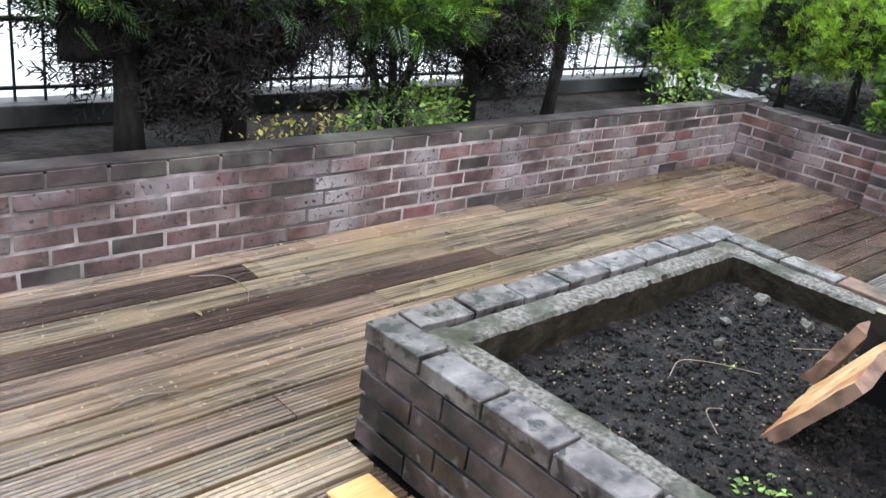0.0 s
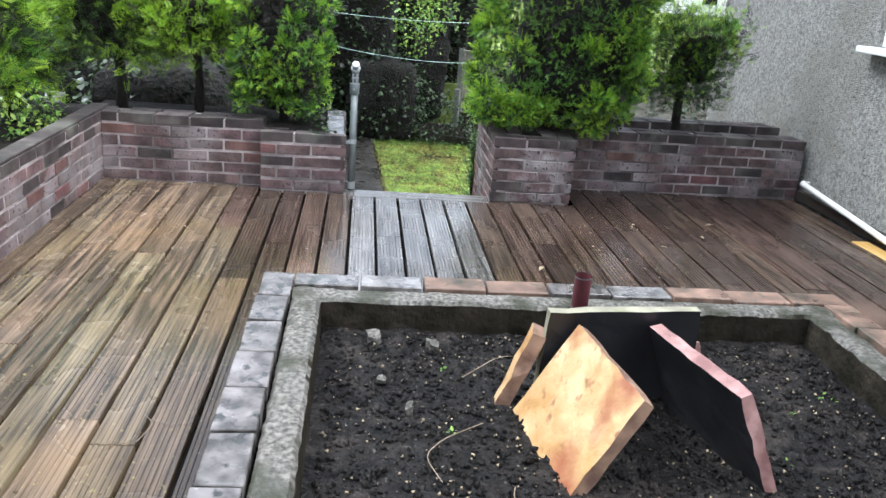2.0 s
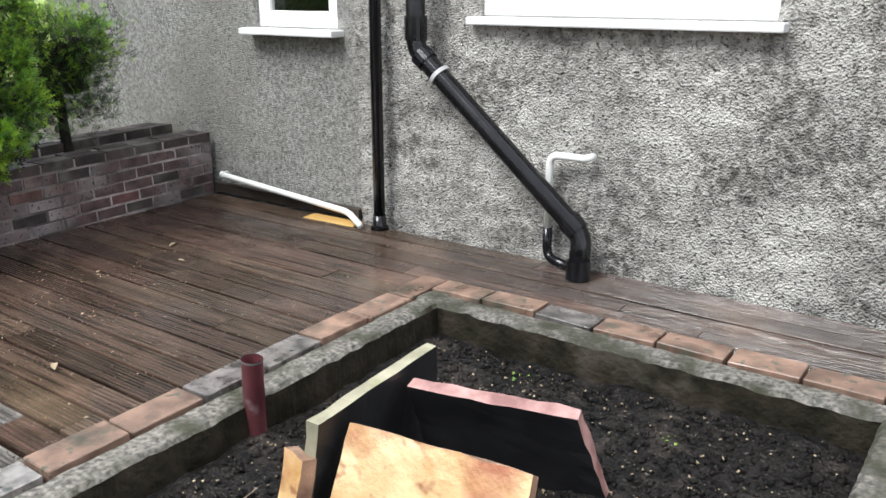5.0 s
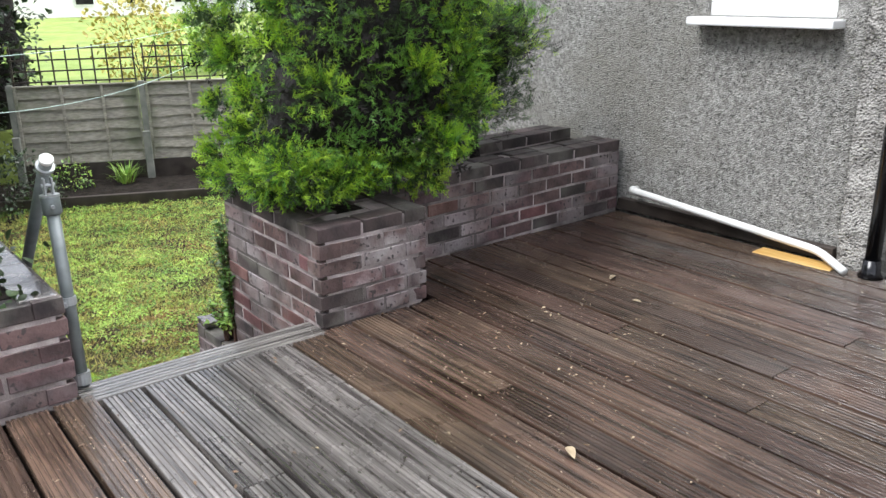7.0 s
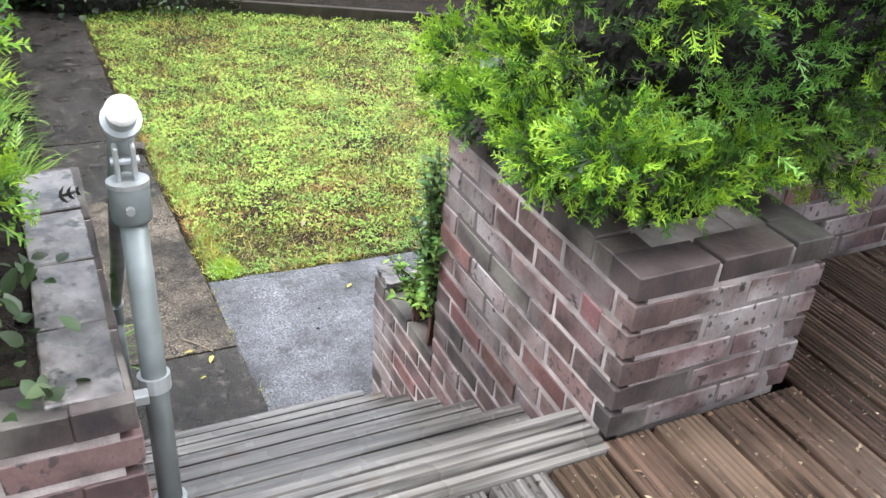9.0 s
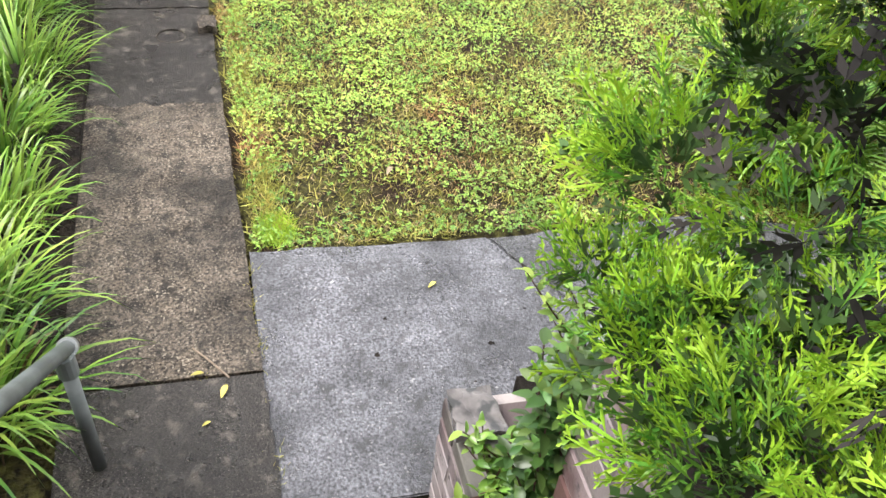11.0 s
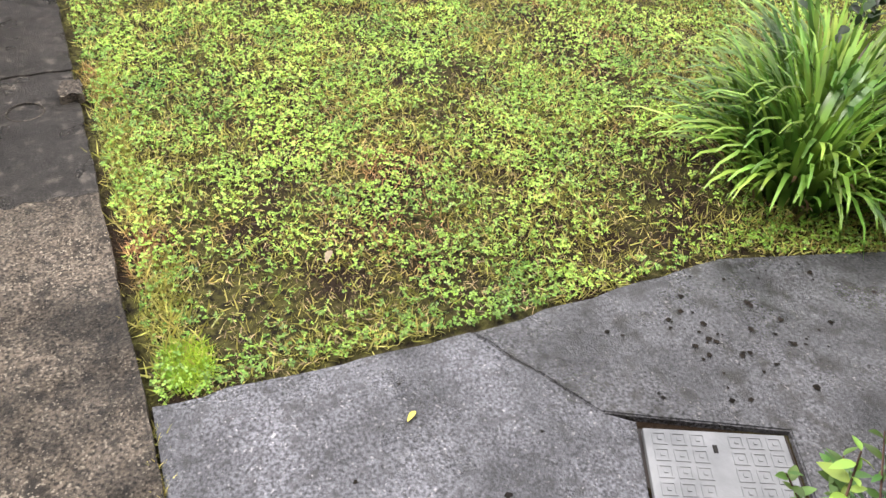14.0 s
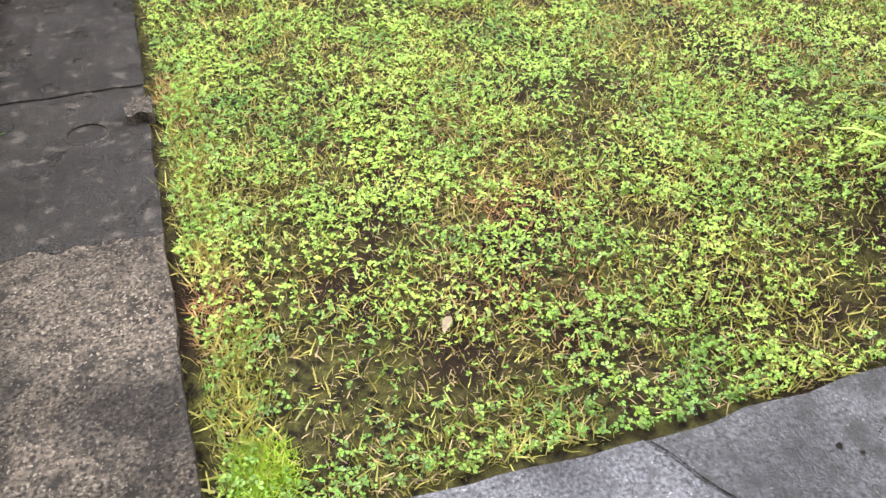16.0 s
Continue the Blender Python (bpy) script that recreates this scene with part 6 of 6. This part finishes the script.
# ---- leafy shrubs ----
def shrub(name, label, centre, radii, clumps, per, size, material, seed, stems=5, category="shrub", group="", shape=None, core=0.0):
    t = thing(name, label, category, group)
    # Added dark core closes the view through and paints shade between the leaves.
    if core:
        part("thicket", core_bm([a - b for a, b in zip(centre, radii)], [a + b for a, b in zip(centre, radii)], (1 - core) * min(radii), seed), SHADE_CORE, t, smooth=True)
    r = random.Random(seed)
    c = np.array(centre)
    d = RNG.normal(size=(clumps, 3))
    d /= np.linalg.norm(d, axis=1, keepdims=True)
    rad = np.array(radii) * (0.55 + 0.45 * RNG.random((clumps, 1)) ** 0.5)
    p = c + d * rad
    p += d * bulge(p, 0.25 * min(radii), 1.5 / max(min(radii), 0.2), seed)[:, None]
    k = clumps * per
    pp = np.repeat(p, per, 0) + RNG.normal(size=(k, 3)) * size * 1.3
    dd = np.repeat(d, per, 0) * 0.6 + RNG.normal(size=(k, 3)) * 0.6 + [0, 0, 0.1]
    ob = new("leaves", scatter("leaves", shape or OVAL, pp, flat_turns(dd), RNG.uniform(0.55, 1.2, k) * size, material))
    ob.parent = t
    for s in range(stems):
        q = c + np.clip(RNG.normal(size=3) * 0.6, -0.8, 0.55) * np.array(radii)
        b = Vector((centre[0] + r.uniform(-0.1, 0.1) * radii[0], centre[1] + r.uniform(-0.1, 0.1) * radii[1], centre[2] - radii[2]))
        w = 0.012 * max(0.4, max(radii))
        part("stem", tube_bm([tuple(b), tuple((b + Vector(q)) / 2 + Vector((r.uniform(-0.03, 0.03), r.uniform(-0.03, 0.03), 0.05))), tuple(q)], [w, w * 0.7, w * 0.3], 6), BARK, t)
    return t


def twig_shrub(label, base, count, height, spread, size, material, seed, lean=(0, 0, 0)):
    """A shrub of thin arching red-brown stems, each set with oval leaves towards its tip."""
    t = thing("leafy_shrub", label, "shrub")
    r = random.Random(seed)
    pos, way = [], []
    for _ in range(count):
        a, h = r.uniform(0, 2 * math.pi), height * r.uniform(0.5, 1.1)
        out = Vector((math.cos(a), math.sin(a), 0)) * spread * r.uniform(0.25, 1.0) + Vector(lean) * r.uniform(0.5, 1.0)
        b = Vector(base) + Vector((r.uniform(-0.25, 0.25), r.uniform(-0.25, 0.25), 0)) * spread
        pts = [b + out * u ** 1.4 + Vector((0, 0, h * (u - 0.18 * u * u))) + Vector((r.uniform(-1, 1), r.uniform(-1, 1), 0)) * 0.012 for u in (0, 0.25, 0.5, 0.75, 1.0)]
        part("stem", tube_bm([tuple(q) for q in pts], [0.0042, 0.0038, 0.003, 0.0022, 0.0012], 5), RED_STEM, t)
        n = int(h / 0.016)
        for k in range(n):
            u = 0.30 + 0.70 * k / max(n - 1, 1)
            q = pts[min(int(u * 4), 3)].lerp(pts[min(int(u * 4), 3) + 1], u * 4 - min(int(u * 4), 3))
            b2 = k * 2.4 + a
            pos.append(q)
            way.append((math.cos(b2), math.sin(b2), r.uniform(-0.1, 0.9)))
    k = len(pos)
    ob = new("leaves", scatter("leaves", oval_shape(0.24, 0.07, 0.2), np.array([tuple(q) for q in pos]), flat_turns(np.array(way)), RNG.uniform(0.5, 1.15, k) * size, material))
    ob.parent = t
    return t


twig_shrub("leafy shrub with red-brown stems and fresh oval leaves", (1.36, -0.40, -0.475), 44, 0.58, 0.26, 0.037, BROADLEAF, 41)
twig_shrub("leafy shrub with dark glossy leaves on thin stems", (1.50, -0.56, -0.60), 30, 0.74, 0.24, 0.036, MIDLEAF, 40)
twig_shrub("trailing dark leafy plant at the wall end", (1.03, -0.05, -0.46), 26, 0.85, 0.10, 0.040, MIDLEAF, 42, (0, 0.05, 0))
twig_shrub("pale young leafy plant rooted on the low wall", (1.20, -0.07, -0.462), 26, 0.26, 0.17, 0.042, BROADLEAF, 43, (0.02, 0.03, 0))
shrub("ivy", "dark green ivy leaves on the stair wall", (0.22, 1.17, 0.41), (0.20, 0.07, 0.10), 22, 5, 0.045, DARKLEAF, 44, 3, "ivy")
shrub("fern_shrub", "bright ferny leaves hanging over the stair wall", (1.05, 1.36, 0.05), (0.25, 0.16, 0.40), 40, 6, 0.075, BROADLEAF, 45, 6, shape=frond_shape(5, 0.2, 0.05))
shrub("leafy_shrub", "bright green leafy plant in the bed by the long wall", (-2.95, 2.87, 0.46), (0.42, 0.10, 0.13), 170, 7, 0.035, BROADLEAF, 46, 3)
shrub("leafy_shrub", "low leafy weeds in the bed corner", (-0.25, 2.87, 0.45), (0.45, 0.08, 0.08), 50, 6, 0.04, BROADLEAF, 47, 3)
shrub("leafy_shrub", "yellowish low weeds in the shady bed", (-3.55, 2.85, 0.43), (0.30, 0.06, 0.05), 30, 6, 0.03, YELLOWLEAF, 48, 2)
shrub("leafy_shrub", "leafy branches by the street wall end", (0.05, 3.15, 0.75), (0.45, 0.25, 0.35), 110, 7, 0.06, DARKLEAF, 49, 5)

# dark trees and shrubs beyond the lawn
FAR_LEAF = leaf_shape(0.4)
for k, (cx, cy, cz, rx, ry, rz, num, sz) in enumerate(((11.9, 0.0, 0.3, 0.9, 1.0, 2.2, 520, 0.12), (12.4, -0.95, 0.8, 0.8, 0.65, 1.9, 380, 0.12), (11.2, 1.5, 0.2, 1.3, 1.5, 2.2, 620, 0.13), (9.4, 3.6, 0.4, 1.6, 1.4, 2.4, 520, 0.13), (6.6, 4.0, 0.2, 1.8, 1.2, 2.0, 420, 0.12), (3.9, 3.6, -0.2, 1.5, 1.1, 1.5, 380, 0.11),
                                                   (10.0, 0.55, -0.9, 0.7, 0.8, 0.9, 260, 0.09), (13.5, 3.4, 1.2, 2.2, 2.2, 3.0, 420, 0.18), (2.0, 2.5, -0.4, 0.8, 0.8, 1.2, 260, 0.09))):
    shrub("dark_tree", "tall dark green leafy tree beyond the lawn", (cx, cy, cz), (rx, ry, rz), num, 9, sz, DARKLEAF, 60 + k, 7, "tree", "dark trees beyond the lawn", FAR_LEAF, 0.78)
shrub("leafy_shrub", "pale leafy shrub in front of the fence", (9.6, -0.05, 0.9), (0.7, 0.55, 0.8), 150, 7, 0.07, BROADLEAF, 71, 5, shape=FAR_LEAF)
shrub("leafy_shrub", "dark shrub behind the hedge by the house corner", (3.6, -3.4, -0.2), (0.8, 0.7, 1.1), 220, 8, 0.08, DARKLEAF, 72, 5)
shrub("round_shrub", "yellowish rounded shrub beyond the fence", (16.5, -4.8, 0.35), (0.9, 0.9, 1.0), 160, 8, 0.12, YELLOWLEAF, 73, 4)
shrub("round_shrub", "green rounded shrub beyond the fence", (17.5, -6.4, 0.0), (1.0, 1.0, 0.7), 140, 8, 0.12, BROADLEAF, 74, 4)

shrub("leafy_shrub", "low dark shrub at the end of the path", (9.5, -0.55, -1.15), (0.5, 0.6, 0.45), 120, 7, 0.07, DARKLEAF, 76, 3)
shrub("leafy_shrub", "low dark shrub at the end of the path", (10.1, 0.7, -0.9), (0.6, 0.7, 0.7), 140, 7, 0.08, DARKLEAF, 77, 3)

# ---- fence ----
FL, FM = Vector((10.9, -0.98, 0)), Vector((10.15, -2.68, 0))
FD = (FM - FL).normalized()
FN = Vector((-FD.y, FD.x, 0))
FT = Matrix((FD, FN, Vector((0, 0, 1)))).transposed().to_4x4()
PANEL = (FM - FL).length


FENCE_THING = thing("garden_fence", "weathered grey overlapping board fence with trellis and mossy posts", "fence")


def fence_panel(i):
    base = Matrix.Translation(FL + FD * PANEL * i) @ FT
    t = p = tr = FENCE_THING
    r = random.Random(80 + i)
    for k in range(7):
        bm = bmesh.new()
        n = 16
        z0 = -1.17 + k * 0.166
        up_e, lo_e = [], []
        for j in range(n + 1):
            x = 0.06 + (PANEL - 0.12) * j / n
            wob = noise.noise((x * 2.5, k * 3.7, i * 5.0)) * 0.025
            lo_e.append((x, -0.018, z0 + wob))
            up_e.append((x, 0.012, z0 + 0.195))
        vs = [[bm.verts.new(base @ Vector((x, y + o, z))) for x, y, z in e] for e in (lo_e, up_e) for o in (0.0, 0.012)]
        for a, b in ((0, 2), (1, 3), (0, 1), (2, 3)):
            for j in range(n):
                bm.faces.new((vs[a][j], vs[a][j + 1], vs[b][j + 1], vs[b][j]))
        bmesh.ops.recalc_face_normals(bm, faces=bm.faces)
        part("slat", bm, FENCE, t)
    for x in (0.05, PANEL * 0.37, PANEL * 0.68, PANEL - 0.09):
        part("batten", box_bm((x, -0.05, -1.17), (x + 0.04, -0.02, 0.0), base, 0.003), FENCE, t)
    part("top_cap", box_bm((0.03, -0.05, 0.0), (PANEL - 0.03, 0.03, 0.022), base, 0.003), FENCE, t)
    part("gravel_board", box_bm((0.05, -0.02, -1.56), (PANEL - 0.05, 0.02, -1.175), base), DARK_TIMBER, t, "dark wet gravel board")
    part("post", box_bm((-0.045, -0.05, -1.56), (0.045, 0.04, 0.04), base, 0.006), FENCE_POST, p)
    part("spur", box_bm((-0.055, -0.14, -1.56), (0.055, -0.052, -0.72), base, 0.01), FENCE_POST, p)
    for k in range(10):
        x = 0.06 + (PANEL - 0.14) * k / 9
        part("upright_lath", box_bm((x, 0.0, 0.022), (x + 0.022, 0.016, 0.60), base), DARK_TIMBER, tr)
    for k in range(4):
        z = 0.06 + 0.16 * k
        part("cross_lath", box_bm((0.05, -0.014, z), (PANEL - 0.05, 0.0, z + 0.022), base), DARK_TIMBER, tr)


for i in range(4):
    fence_panel(i)
tagged(part("bed_edging", box_bm((-0.6, -1.38, -1.62), (4 * PANEL, -1.30, -1.40), Matrix.Translation(FL) @ FT, 0.008), DARK_TIMBER), "dark timber edging of the raised fence bed", "edging", kind="structure")
tagged(part("fence_bed", box_bm((-0.6, -1.30, -1.62), (4 * PANEL, -0.06, -1.45), Matrix.Translation(FL) @ FT), BED_SOIL), "leaf-strewn bed below the fence", "bed", kind="structure")
strap_clump(9.95, -2.2, -1.45, 90, 0.45, 0.35, 0.010, "tufted grassy plant in the fence bed")
shrub("leafy_shrub", "small leafy weed in the fence bed", (10.15, -1.45, -1.25), (0.35, 0.3, 0.2), 40, 6, 0.05, BROADLEAF, 75, 3)

# ---- washing lines ----
for a, b, sag in (((4.6, 1.9, 0.66), (8.4, -3.6, 0.75), 0.45), ((4.6, 1.9, 0.95), (8.4, -3.6, 1.05), 0.20)):
    a, b = Vector(a), Vector(b)
    pts = [a + (b - a) * t + Vector((0, 0, -4 * sag * t * (1 - t))) for t in [k / 24 for k in range(25)]]
    tagged(part("washing_line", tube_bm([tuple(q) for q in pts], 0.0032, 5), CORD), "pale green washing line slung over the lawn", "washing line", "washing lines")

# ---- distance ----
bm = bmesh.new()
vs = [bm.verts.new(p) for p in ((11.3, -40, -0.75), (60, -40, 0.5), (60, 25, 0.5), (11.9, 25, -0.75))]
bm.faces.new(vs)
for e in bmesh.ops.extrude_face_region(bm, geom=list(bm.faces))["geom"]:
    if isinstance(e, bmesh.types.BMVert):
        e.co.z = -1.7
bmesh.ops.recalc_face_normals(bm, faces=bm.faces)
tagged(part("meadow", bm, MEADOW), "bright sloping grass beyond the fence", "grass bank", kind="structure")


def far_house(x, y0, y1, face, label):
    """A plain white house with its windows, whose front stands at x."""
    h = thing("white_house", label, "house", "white houses far off")
    part("wall", box_bm((x, y0, -1.0), (x + 8, y1, 5.2)), WHITE_RENDER, h)
    bm = bmesh.new()
    r = [bm.verts.new(p) for p in ((x - 0.4, y0 - 0.4, 5.2), (x + 8.4, y0 - 0.4, 5.2), (x + 8.4, y1 + 0.4, 5.2), (x - 0.4, y1 + 0.4, 5.2), (x + 4, y0 - 0.4, 7.8), (x + 4, y1 + 0.4, 7.8))]
    for f in ((0, 3, 5, 4), (1, 4, 5, 2), (0, 4, 1), (2, 5, 3), (0, 1, 2, 3)):
        bm.faces.new([r[i] for i in f])
    part("roof", bm, SLATE, h)
    n = int((y1 - y0) / 2.5)
    for k in range(n):
        for z in (0.55, 3.2):
            yc = y0 + 1.2 + k * 2.5
            w = part("window", box_bm((x - 0.05, yc - 0.5, z), (x + 0.02, yc + 0.5, z + 1.15)), WHITE, h)
            part("pane", box_bm((x - 0.07, yc - 0.42, z + 0.08), (x - 0.055, yc + 0.42, z + 1.07)), BLACK_PIPE, w)


far_house(42, -22, -7.5, 0, "white rendered house with dark windows across the gardens")
far_house(44, -5.5, 6, 0, "white rendered house with dark windows across the gardens")
for k, (x0, x1) in enumerate(((-16, -6.5), (-5.0, 4.5), (6, 15))):
    h = thing("street_house", "white rendered house across the street", "house", "street houses")
    part("wall", box_bm((x0, 14, 0.0), (x1, 21, 5.4)), WHITE_RENDER, h)
    part("roof", box_bm((x0 - 0.3, 13.6, 5.4), (x1 + 0.3, 21.4, 5.7)), SLATE, h)
    for j in range(3):
        xc = x0 + 1.6 + j * 2.9
        w = part("window", box_bm((xc - 0.6, 13.94, 1.0), (xc + 0.6, 14.02, 2.3)), WHITE, h)
        part("pane", box_bm((xc - 0.52, 13.92, 1.08), (xc + 0.52, 13.935, 2.22)), BLACK_PIPE, w)

tagged(part("cap_stone", slab_bm([(1.36, -0.12, -0.428), (1.50, -0.11, -0.430), (1.50, -0.005, -0.430), (1.37, 0.0, -0.428)], 0.028, 0.010, 5), CAP_STONE), "pale broken flat stone on the low wall end", "stone")
